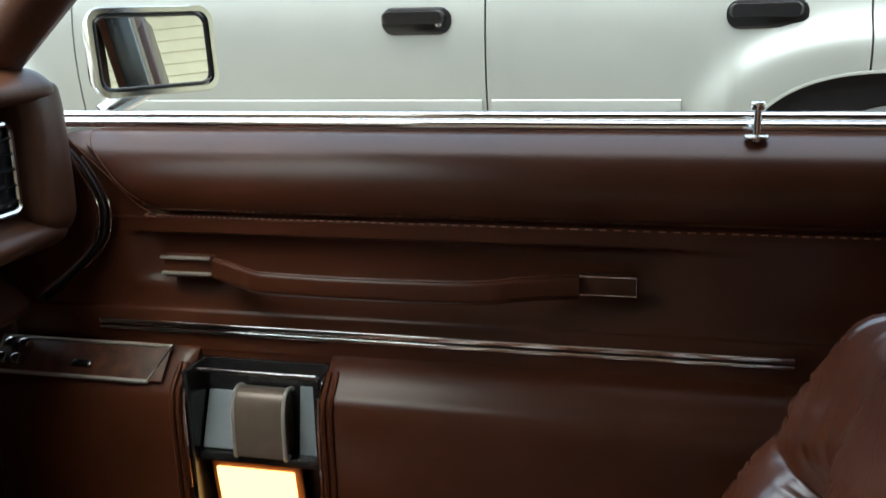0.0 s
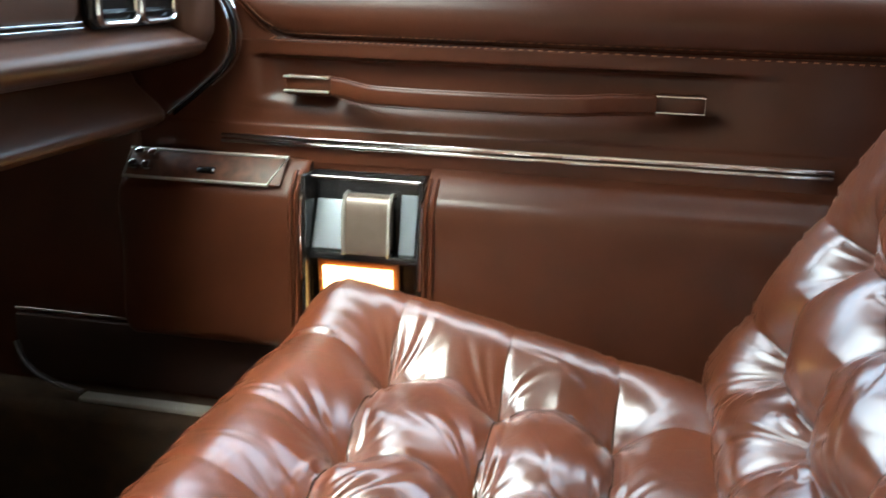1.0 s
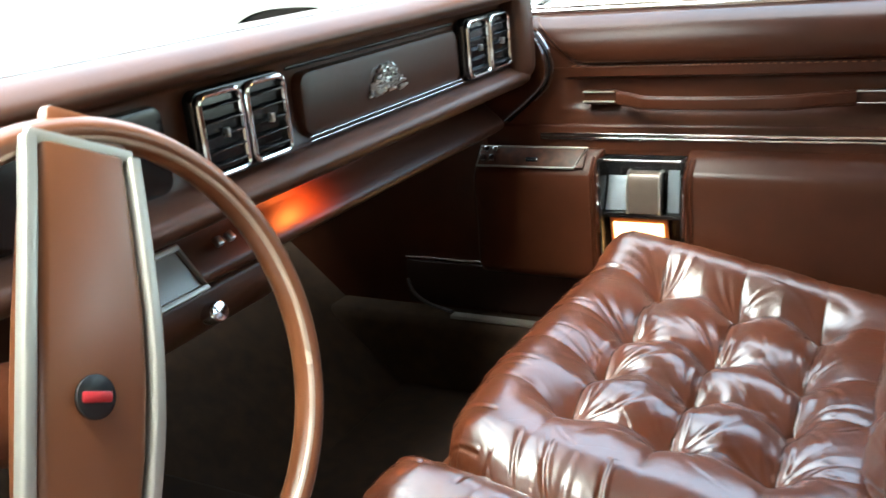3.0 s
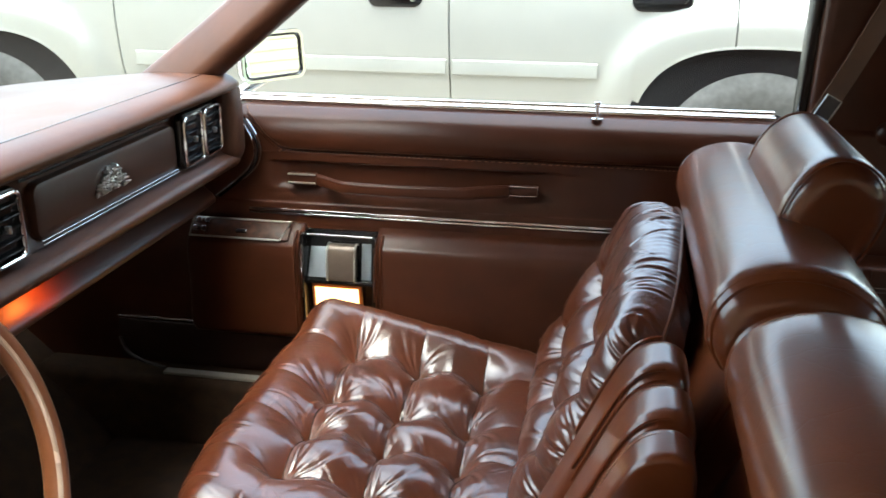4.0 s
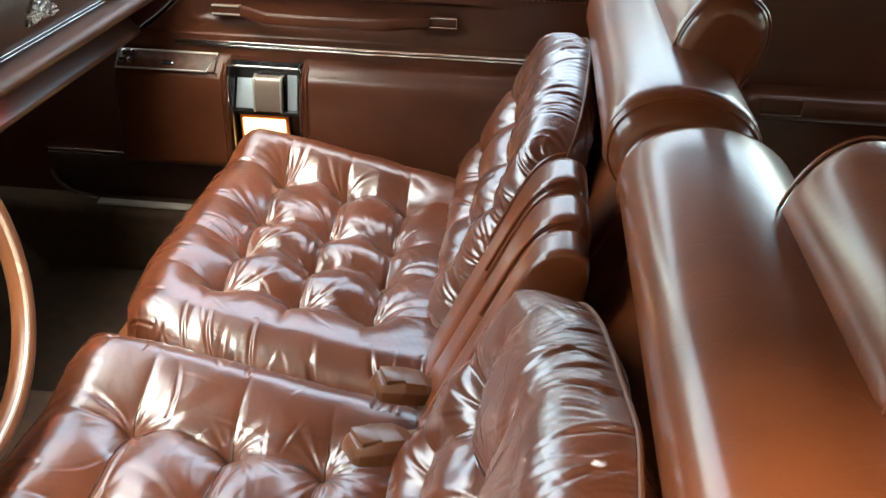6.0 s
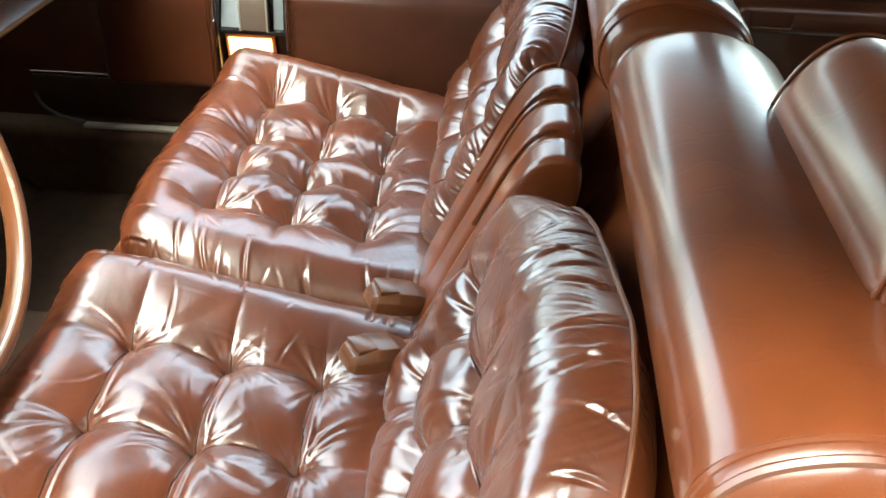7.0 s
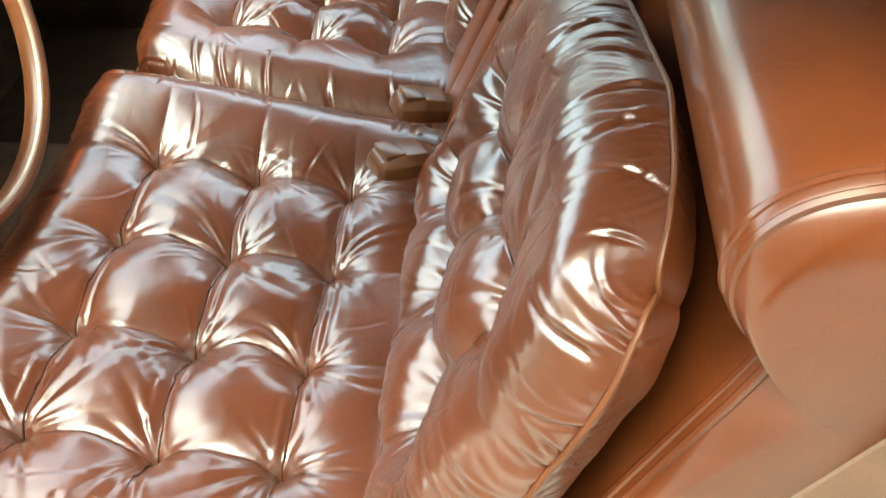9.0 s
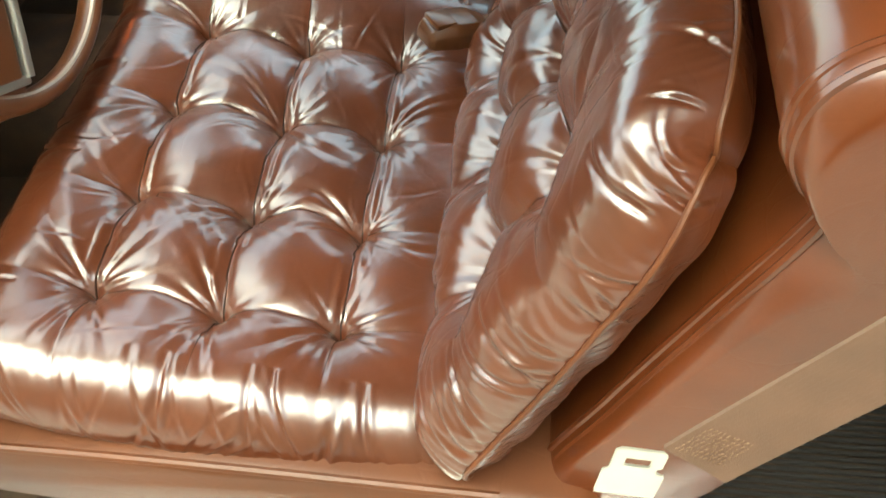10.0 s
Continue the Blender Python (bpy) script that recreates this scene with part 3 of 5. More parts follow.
# ---- dashboard ----
dash = empty("dashboard", (-0.55, MID, 0.6), "brown padded dashboard with glovebox, vents and crest", "dashboard")
brow = [(-1.00, 0.955), (-0.80, 0.985), (-0.60, 1.008), (-0.44, 1.020), (-0.385, 1.018), (-0.362, 1.006), (-0.358, 0.994), (-0.368, 0.986), (-0.392, 0.982), (-0.401, 0.972), (-0.402, 0.93),
        (-0.396, 0.885), (-0.382, 0.872), (-0.366, 0.864), (-0.362, 0.853), (-0.372, 0.842), (-0.40, 0.834), (-0.43, 0.826), (-0.60, 0.80), (-1.00, 0.80)]
brow = [(p[0], p[2]) for p in glide([(a, 0, b) for a, b in brow], 80)]
adopt(part("dash_pad", loaf(brow, -0.66, 0.715, 0.035, 8, centre=(-0.62, 0.91)), DASH_PAD), dash)
adopt(part("pad_seam", sweep(glide([(-0.408, -0.63, 1.0198), (-0.408, 0.3, 1.0198), (-0.408, 0.640, 1.0198), (-0.425, 0.682, 1.0172)], 40), ring(0.0016, 6)), BLACK, label="dark sewn seam along the pad"), dash)
# side cheek closing the hooded face at the door end
for y0, y1 in ((0.662, 0.716), (-0.66, -0.61)):
    cheek = [(-0.46, 1.012), (-0.375, 1.006), (-0.361, 0.99), (-0.357, 0.94), (-0.357, 0.89), (-0.362, 0.86), (-0.39, 0.842), (-0.46, 0.832)]
    cheek = [(p[0], p[2]) for p in glide([(a, 0, b) for a, b in cheek], 40)]
    adopt(part("dash_cheek", loaf(cheek, y0, y1, 0.022, 7, centre=(-0.43, 0.925)), DASH_PAD), dash)
# narrow ledge below the face, and a deeper panel round the column
ledge = [(-0.56, 0.830), (-0.478, 0.826), (-0.456, 0.802), (-0.430, 0.778), (-0.424, 0.768), (-0.430, 0.759), (-0.46, 0.753), (-0.60, 0.765), (-0.62, 0.82)]
ledge = [(p[0], p[2]) for p in glide([(a, 0, b) for a, b in ledge], 44)]
adopt(part("ledge", loaf(ledge, -0.64, 0.71, 0.02, 5, centre=(-0.53, 0.79)), DASH_PAD, label="brown sloping ledge under the dashboard face"), dash)
low = [(-0.52, 0.752), (-0.452, 0.750), (-0.440, 0.738), (-0.443, 0.715), (-0.465, 0.690), (-0.505, 0.672), (-0.57, 0.668), (-0.62, 0.69), (-0.62, 0.752)]
low = [(p[0], p[2]) for p in glide([(a, 0, b) for a, b in low], 44)]
adopt(part("lower_dash", loaf(low, -0.64, 0.155, 0.02, 5, centre=(-0.53, 0.71)), DASH_PAD, label="brown panel below the radio"), dash)
# glovebox door
gx = -0.392


def face_pad(y0, y1, z0, z1, x, depth, r):
    pts = slab(y1 - y0, z1 - z0, r, 6)
    c = ((y0 + y1) / 2, (z0 + z1) / 2)
    own = bmesh.new()
    rings = []
    for dx, s in ((0.0, 0.0), (depth * 0.6, 0.0), (depth * 0.9, 0.002), (depth, 0.006)):
        rings.append([own.verts.new((x + dx, c[0] + a * (1 - 2 * s / (y1 - y0)), c[1] + b * (1 - 2 * s / (z1 - z0)))) for a, b in pts])
    for a, b in zip(rings, rings[1:]):
        for j in range(len(pts)):
            own.faces.new((a[j], a[(j + 1) % len(pts)], b[(j + 1) % len(pts)], b[j]))
    own.faces.new(rings[0][::-1])
    own.faces.new(rings[-1])
    return own


glove = adopt(part("glovebox_door", face_pad(0.148, 0.505, 0.884, 0.962, -0.404, 0.016, 0.016), DASH_PAD, label="padded brown glovebox door"), dash)
adopt(part("chrome_line", sweep([(-0.386, 0.150, 0.8865), (-0.386, 0.500, 0.8865)], slab(0.003, 0.0022, 0.0008)), CHROME), dash)
adopt(part("chrome_line", sweep([(-0.385, 0.150, 0.8815), (-0.385, 0.500, 0.8815)], slab(0.003, 0.0018, 0.0008)), CHROME), dash)
adopt(part("glovebox_shadow_line", sweep([(-0.401, 0.14, 0.969), (-0.401, 0.51, 0.969)], slab(0.004, 0.004, 0.001)), BLACK), dash)
# crest: a small cast emblem of heaped leaves
bm = bmesh.new()
rnd = random.Random(4)
for k in range(120):
    v = rnd.random()
    y = 0.312 + (rnd.random() - 0.5) * (0.082 - 0.060 * v)
    cyl(0.0042, 0.011, (-0.385, y, 0.908 + 0.034 * v), (rnd.uniform(-60, 60), 80 + rnd.uniform(-20, 20), 0), 6, r2=0.0015, bm=bm)
adopt(part("crest", bm, STEEL, label="cast silver crest emblem"), dash)
adopt(part("crest_pad", face_pad(0.277, 0.347, 0.903, 0.945, -0.391, 0.004, 0.018), DASH_PAD), dash)


def vent(y0, y1, z0, z1, x):
    unit = adopt(part("air_vent", face_pad(y0 - 0.006, y1 + 0.006, z0 - 0.006, z1 + 0.006, x - 0.012, 0.012, 0.012), BLACK, label="black louvred air vent in twin chrome frames"), dash)
    w = (y1 - y0 - 0.010) / 2
    for k in (0, 1):
        a = y0 + k * (w + 0.010)
        c = Vector((x + 0.003, a + w / 2, (z0 + z1) / 2))
        pts = [c + Vector((0, p, q)) for p, q in slab(w, z1 - z0, 0.009, 4)]
        part("vent_frame", sweep(pts, ring(0.0032, 8), up=(1, 0, 0), closed=True), CHROME, label="rounded chrome frame").parent = unit
        for i in range(5):
            z = z0 + (z1 - z0) * (i + 0.8) / 5.6
            part("louvre", box((0.010, w - 0.008, 0.0020), (x + 0.001, a + w / 2, z), 0.0006, 1, turn=(0, 25, 0)), BLACK).parent = unit
        part("vent_knob", box((0.008, 0.004, 0.010), (x + 0.006, a + w / 2, (z0 + z1) / 2), 0.001, 1), STEEL).parent = unit
    return unit


vent(0.522, 0.655, 0.884, 0.968, -0.384)
vent(-0.010, 0.112, 0.884, 0.968, -0.384)
# cluster hood left of the vents, with a dark dial face
adopt(part("cluster_face", face_pad(-0.60, -0.045, 0.882, 0.970, -0.402, 0.012, 0.012), BLACK, label="black instrument face"), dash)
# radio face with bright frame, knob and small switches on the ledge
radio = adopt(part("radio_face", box((0.006, 0.17, 0.050), (-0.434, -0.100, 0.783), 0.002, turn=(0, -40, 0)), WHITE_TRIM, label="aged silver radio face"), dash)
tip = pose(-0.430, -0.100, 0.785, 0, -40, 0)
pts = [tip @ Vector(q) for q in ((0, -0.088, -0.027), (0, 0.088, -0.027), (0, 0.088, 0.027), (0, -0.088, 0.027))]
adopt(part("radio_frame", sweep(pts, slab(0.008, 0.007, 0.002), up=(1, 0, 0.3), closed=True), SATIN), dash)
bm = cyl(0.0125, 0.022, (-0.432, 0.008, 0.722), (0, 70, 0), 24, 0.003)
adopt(part("radio_knob", bm, CHROME, label="ribbed chrome knob"), dash)
for y in (0.045, 0.062):
    adopt(part("ledge_switch", box((0.008, 0.009, 0.012), (-0.436, y - 0.01, 0.796), 0.002, turn=(0, -45, 0)), STEEL), dash)
adopt(part("map_lamp", box((0.004, 0.045, 0.003), (-0.428, 0.182, 0.8290), 0.001), ORANGE, label="small lit orange lamp under the glovebox"), dash)
glow = new("map_lamp_light", bpy.data.lights.new("map_lamp_light", "AREA"))
glow.data.energy, glow.data.size, glow.data.color = 0.06, 0.04, (1.0, 0.18, 0.03)
glow.matrix_world = look((-0.440, 0.198, 0.829), (-0.458, 0.198, 0.790))
# widen the dashboard to the doors
for o in dash.children_recursive:
    o.data.transform(Matrix.Translation((-0.010, 0.0104, 0.004)) @ Matrix.Diagonal((1, 1.125, 1, 1)) @ Matrix.Translation((0, -0.018, 0)))


# ---- steering wheel ----
hub = Vector((-0.253, -0.288, 0.804))
wheel = empty("steering_wheel", hub, "tan-brown steering wheel with a bright edged centre pad", "steering wheel")
lean = 0.258
R = 0.196
face = Matrix.Translation(hub) @ Matrix.Rotation(-lean, 4, "Y")      # local x points to the driver
pts = [face @ Vector((0, R * math.cos(a), R * math.sin(a))) for a in np.linspace(0, 2 * math.pi, 97)[:-1]]
axis = face.to_3x3() @ Vector((1, 0, 0))
RIM = material("rim_plastic", (0.17, 0.060, 0.025), 0.30, 0, 0.04, 8, 0.0, 700, coat=0.3)
adopt(part("rim", sweep(pts, ring(0.0115, 14, 1.0, 1.25), up=axis, closed=True), RIM), wheel)
bm = sweep([face @ Vector((0.009, (R - 0.006) * math.cos(a), (R - 0.006) * math.sin(a))) for a in np.linspace(0, 2 * math.pi, 97)[:-1]], ring(0.0034, 8), up=axis, closed=True)
adopt(part("rim_inlay", bm, material("rim_inlay", (0.55, 0.42, 0.34), 0.25, 0.3, 0.05, 30, 0.0), label="thin pale inlay inside the rim"), wheel)
turned = face @ Matrix.Rotation(radians(-26), 4, "X")     # the wheel stands turned
own = bmesh.new()
rings = []
for s, w, dx in ((-0.176, 0.030, 0.002), (-0.170, 0.036, 0.012), (-0.12, 0.040, 0.018), (-0.05, 0.044, 0.026), (0.0, 0.045, 0.028), (0.05, 0.044, 0.026), (0.12, 0.040, 0.018), (0.170, 0.036, 0.012), (0.176, 0.030, 0.002)):
    rings.append([own.verts.new(turned @ Vector((dx * 0.5 + b, -0.052 + a, s))) for a, b in slab(2 * w, 0.022 + dx * 0.6, 0.009, 5)])
for a, b in zip(rings, rings[1:]):
    for q in range(len(a)):
        own.faces.new((a[q], a[(q + 1) % len(a)], b[(q + 1) % len(a)], b[q]))
own.faces.new(rings[0][::-1])
own.faces.new(rings[-1])
adopt(part("hub_pad", own, RIM, label="broad tan-brown centre pad"), wheel)
for sgn in (-1, 1):
    pts = [turned @ Vector((dx * 0.8 + 0.008, -0.052 + sgn * (w + 0.006), s)) for s, w, dx in ((-0.172, 0.037, 0.010), (-0.12, 0.040, 0.018), (-0.05, 0.044, 0.026), (0.0, 0.045, 0.028), (0.05, 0.044, 0.026), (0.12, 0.040, 0.018), (0.172, 0.037, 0.010))]
    adopt(part("pad_edge", sweep(glide(pts, 40), slab(0.011, 0.012, 0.003), up=axis), SATIN, label="brushed bright edge of the pad"), wheel)
for s in (-0.174, 0.174):
    bm = box((0.014, 0.088, 0.011), (0.012, -0.052, s), 0.003)
    bm.transform(turned)
    adopt(part("pad_edge", bm, SATIN), wheel)
    bm = box((0.016, 0.070, 0.034), (0.0, -0.040, s * 1.08), 0.006)
    bm.transform(turned)
    adopt(part("spoke", bm, RIM), wheel)
bm = cyl(0.0155, 0.004, (0.036, -0.056, -0.008), (0, 90, 0), 32, 0.001)
bm.transform(turned)
adopt(part("badge", bm, BLACK, label="round black badge"), wheel)
bm = box((0.004, 0.024, 0.008), (0.0375, -0.056, -0.008), 0.002)
bm.transform(face @ Matrix.Rotation(radians(-26), 4, "X"))
adopt(part("badge_bar", bm, material("badge_red", (0.5, 0.03, 0.04), 0.4), label="red bar"), wheel)
bm = cyl(0.042, 0.34, (-0.19, -0.02, 0.0), (0, 90, 0), 24, 0.005)
bm.transform(face)
adopt(part("column", bm, VINYL), wheel)


# ---- seats ----
def ripple(u, v, seed, lo, hi, count, ridged=False):
    """Smooth random relief from waves of wavelength lo to hi metres."""
    r = random.Random(seed)
    out = np.zeros_like(u)
    for _ in range(count):
        a, k = r.uniform(0, math.pi), 2 * math.pi / r.uniform(lo, hi)
        w = np.sin(k * (u * math.cos(a) + v * math.sin(a)) + r.uniform(0, 6.3))
        out += (1 - 2 * np.abs(w)) if ridged else w
    return out / count


def wrap(a0, a1, r, deep, step):
    """Places and drops along a line that rolls over both edges."""
    arc = math.pi / 2 * r
    total = a1 - a0 - 2 * r + 2 * arc + 2 * deep
    s = np.linspace(0, total, int(total / step) + 1) - total / 2
    half = (a1 - a0) / 2
    m = np.abs(s)
    flat = half - r
    phi = np.clip((m - flat) / r, 0, math.pi / 2)
    below = np.clip(m - flat - arc, 0, None)
    pos = np.where(m < flat, m, flat + r * np.sin(phi))
    drop = r * (1 - np.cos(phi)) + below
    return np.sign(s) * pos + (a0 + a1) / 2, drop, s + (a0 + a1) / 2


def tufted(x0, x1, y0, y1, r, deep, cols, rows, seed, step=0.0021, seam=0.0125, pit=0.026, gather=0.0034, bolster=0.010, corner=(1.0, 1.0), fold=0.010, plump=1.0, lobes=0.3, long_folds=2, well=0.6, dome=0.004, outer=0.75):
    """A button-tufted pad, its face up: rolled edges, sharp seams between buttons, flat cells, folds that fan out from each button."""
    px, dx, fx = wrap(x0, x1, r, deep, step)
    py, dy, fy = wrap(y0, y1, r, deep, step)
    X, Y = np.meshgrid(px, py, indexing="ij")
    DX, DY = np.meshgrid(dx, dy, indexing="ij")
    FX, FY = np.meshgrid(fx, fy, indexing="ij")
    cx, cy = (x0 + x1) / 2, (y0 + y1) / 2
    drop = (DX ** 2.3 + DY ** 2.3) ** (1 / 2.3)
    ex, ey = np.clip((np.abs(X - cx) / ((x1 - x0) / 2)), 0, 1), np.clip((np.abs(Y - cy) / ((y1 - y0) / 2)), 0, 1)
    pull = (ex ** 3.5) * (ey ** 3.5) * np.where(X < cx, corner[0], corner[1])
    X = X - np.sign(X - cx) * pull * r * 0.62
    Y = Y - np.sign(Y - cy) * pull * r * 0.62
    # below the roll the side tucks in
    tuck = 0.75 * np.maximum(drop - r, 0)
    X = X - np.sign(X - cx) * tuck * np.clip(DX / r, 0, 1)
    Y = Y - np.sign(Y - cy) * tuck * np.clip(DY / r, 0, 1)
    base = np.stack([X, Y, -np.minimum(drop, deep + r)], -1)
    gx, gy = np.gradient(base, axis=0), np.gradient(base, axis=1)
    nrm = np.cross(gx, gy)
    nrm /= np.maximum(np.linalg.norm(nrm, axis=2, keepdims=True), 1e-9)
    # uneven lines
    ax = FX + 0.0045 * ripple(FX, FY, seed, 0.07, 0.2, 6)
    ay = FY + 0.0045 * ripple(FX, FY, seed + 1, 0.07, 0.2, 6)
    near_c = np.stack([ax - c for c in cols])
    dc = np.abs(near_c).min(0)
    sc = np.take_along_axis(near_c, np.abs(near_c).argmin(0)[None], 0)[0]
    spots = [(c, q) for c in cols for q in rows]
    dist = np.stack([np.hypot(ax - c, ay - q) for c, q in spots])
    db = dist.min(0)
    inside_x = 1 / (1 + np.exp(-(FX - min(cols)) / 0.006)) * 1 / (1 + np.exp((FX - max(cols)) / 0.006))
    inside_y = 1 / (1 + np.exp(-(FY - min(rows)) / 0.006)) * 1 / (1 + np.exp((FY - max(rows)) / 0.006))
    # the lines along y are sewn, those along x are folds that bow between buttons
    pitch = abs(cols[1] - cols[0])
    bow = np.sin(math.pi * np.clip((FX - min(cols)) / pitch, 0, len(cols) - 1)) ** 2 * inside_x
    near_r = np.stack([ay - fold * bow - c for c in rows])
    dr = np.abs(near_r).min(0)
    out_x = np.maximum(np.maximum(min(cols) - FX, FX - max(cols)), 0)
    out_y = np.maximum(np.maximum(min(rows) - FY, FY - max(rows)), 0)
    rag = 0.85 + 0.4 * ripple(FX, FY, seed + 9, 0.04, 0.09, 5)
    # outside the buttons the seams run on as narrow folds over the rolled edge, fading out
    run_c = np.clip(inside_y + (1 - inside_y) * outer * np.exp(-(out_y / 0.085) ** 2), 0, 1) * rag
    run_r = np.clip(inside_x + (1 - inside_x) * 0.75 * np.exp(-(out_x / 0.085) ** 2), 0, 1) * rag
    h = -seam * (0.70 * np.exp(-dc / 0.0065) * run_c + 0.42 * plump * np.exp(-(dc / 0.026) ** 2) * (inside_y + (1 - inside_y) * lobes * np.exp(-(out_y / 0.10) ** 2)) * rag)
    h += -seam * (0.42 * np.exp(-dr / 0.0060) * run_r + 0.46 * plump * np.exp(-(dr / 0.026) ** 2) * (inside_x + (1 - inside_x) * lobes * np.exp(-(out_x / 0.10) ** 2)) * rag)
    h += -pit * (0.75 * np.exp(-db / 0.0090) + well * np.exp(-(db / 0.040) ** 2))
    half_c, half_r = pitch / 2, (max(rows) - min(rows)) / (len(rows) - 1) / 2
    h += dome * (1 - (1 - np.clip(dc / half_c, 0, 1)) ** 2) * (1 - (1 - np.clip(dr / half_r, 0, 1)) ** 2) * inside_x * inside_y
    # a tuck beside the sewn lines
    side = np.sign(ripple(FY, FY * 0, seed + 12, 0.18, 0.32, 2) + 0.2)
    h += 0.0015 * np.exp(-((sc * side - 0.0085) / 0.0032) ** 2) * run_c * inside_y - 0.0011 * np.exp(-((sc * side - 0.0135) / 0.0030) ** 2) * run_c * inside_y
    h += bolster * (1 - np.exp(-(np.hypot(out_x, out_y) / 0.040) ** 2))
    h += 0.0012 * ripple(FX, FY, seed + 2, 0.05, 0.12, 7)
    rr = random.Random(seed + 3)
    for k, (c, q) in enumerate(spots):
        th = np.arctan2(ay - q, ax - c) + rr.uniform(-7, 7) * dist[k]
        for i in range(13 + long_folds):
            reach = rr.uniform(0.012, 0.036) if i < 13 else rr.uniform(0.045, 0.075)
            near = np.exp(-dist[k] / reach) * (1 - np.exp(-(dist[k] / 0.008) ** 2))
            t0, w, amp = rr.uniform(-math.pi, math.pi), rr.uniform(0.05, 0.11), rr.uniform(0.0012, 0.0056) if i < 13 else rr.uniform(0.0030, 0.0050)
            d = np.abs((th - t0 + math.pi) % (2 * math.pi) - math.pi)
            h += -amp * near * np.exp(-d / w) + 0.55 * amp * near * np.exp(-((d - 2.2 * w) / w) ** 2)
    # gathers where the hide is drawn in at the rolled edges, in uneven bunches
    over_x, over_y = np.clip(DX / r, 0, 1), np.clip(DY / r, 0, 1)
    bunch = np.clip(0.55 + 1.3 * ripple(FX, FY, seed + 8, 0.07, 0.16, 5), 0, 1) * (1 - np.minimum(over_x, over_y)) ** 2 * np.where(drop > r, np.exp(-np.maximum(drop - r, 0) / 0.010), 1.0)
    skew = 0.22 * ripple(FX, FY, seed + 4, 0.10, 0.3, 4)
    h += gather * over_y * bunch * ripple(FX + 3 * skew * DY, FX * 0, seed + 5, 0.011, 0.036, 5, True)
    h += gather * over_x * bunch * ripple(FY + 3 * skew * DX, FX * 0, seed + 6, 0.011, 0.036, 5, True)
    # slack folds in the gusset below the roll
    gus = np.clip((drop - r) / 0.012, 0, 1) * (1 - np.minimum(over_x, over_y)) ** 2
    h += 0.0030 * gus * (ripple(FX + 1.6 * DY, FX * 0, seed + 14, 0.05, 0.11, 4) * over_y + ripple(FY + 1.6 * DX, FX * 0, seed + 15, 0.05, 0.11, 4) * over_x)
    # single creases down the rolled edges
    for k in range(90):
        if k % 3:
            a, d0, s = FX, DY, np.sign(FY - cy) * (1 if k % 2 else -1)
            f0 = rr.uniform(x0, x1)
        else:
            a, d0, s = FY, DX, np.sign(FX - cx) * (1 if k % 2 else -1)
            f0 = rr.uniform(y0, y1)
        mid, long, amp, wide = rr.uniform(0.2, 0.9) * r, rr.uniform(0.012, 0.03), rr.uniform(0.0010, 0.0032), rr.uniform(0.0020, 0.0040)
        d = a - f0 - rr.uniform(-0.7, 0.7) * d0
        env = amp * np.exp(-((d0 - mid) / long) ** 2) * (s > 0) * (d0 > 0) * (1 - np.minimum(over_x, over_y)) ** 2
        h += env * (-np.exp(-(d / wide) ** 2) + 0.6 * np.exp(-((d - 2.2 * wide) / wide) ** 2))
    # long faint creases that sweep over the cells
    for _ in range(46):
        u0, v0, a, bend = rr.uniform(x0, x1), rr.uniform(y0, y1), rr.uniform(0, math.pi), rr.uniform(-9, 9)
        u, v = (FX - u0) * math.cos(a) + (FY - v0) * math.sin(a), (FY - v0) * math.cos(a) - (FX - u0) * math.sin(a)
        d, long, amp = v - bend * u * u, rr.uniform(0.015, 0.04), rr.uniform(0.0003, 0.0011)
        h += amp * np.exp(-(u / long) ** 2) * (0.7 * np.exp(-(d / 0.0022) ** 2) - np.exp(-((d - 0.0042) / 0.0024) ** 2))
    h += 0.00018 * ripple(FX, FY, seed + 7, 0.014, 0.04, 9, True)
    out = base + nrm * h[..., None]
    n, m = X.shape
    idx = np.arange(n * m).reshape(n, m)
    faces = np.stack([idx[:-1, :-1], idx[1:, :-1], idx[1:, 1:], idx[:-1, 1:]], -1).reshape(-1, 4)
    # the sewn lines and folds, as courses over the finished surface for the shade tubes
    courses = []
    j0, j1 = np.searchsorted(fy, min(rows)), np.searchsorted(fy, max(rows))
    i0, i1 = np.searchsorted(fx, min(cols)), np.searchsorted(fx, max(cols))
    ext = int(0.085 / step)
    for c in cols:
        span_j = range(max(j0 - ext, 2), min(j1 + ext, m - 2), 2)
        courses.append([(out[int(np.argmin(np.abs(ax[:, k] - c))), k], 1.0 if j0 <= k <= j1 else max(0.12, 0.9 - (max(j0 - k, k - j1)) / ext)) for k in span_j])
    for q in rows:
        span_i = range(max(i0 - ext, 2), min(i1 + ext, n - 2), 2)
        courses.append([(out[k, int(np.argmin(np.abs(ay[k] - fold * bow[k] - q)))], 0.5 if i0 <= k <= i1 else max(0.10, 0.6 - (max(i0 - k, k - i1)) / ext)) for k in span_i])
    # the line of the piping, where the roll turns into the side
    ia, ib = int(np.argmax(dx <= r)), n - 1 - int(np.argmax(dx[::-1] <= r))
    ja, jb = int(np.argmax(dy <= r)), m - 1 - int(np.argmax(dy[::-1] <= r))
    loop = [(i, ja) for i in range(ia, ib, 3)] + [(ib, j) for j in range(ja, jb, 3)] + [(i, jb) for i in range(ib, ia, -3)] + [(ia, j) for j in range(jb, ja, -3)]
    rim = np.array([out[i, j] + nrm[i, j] * 0.0014 for i, j in loop])
    for _ in range(3):
        rim = (np.roll(rim, 1, 0) + 2 * rim + np.roll(rim, -1, 0)) / 4
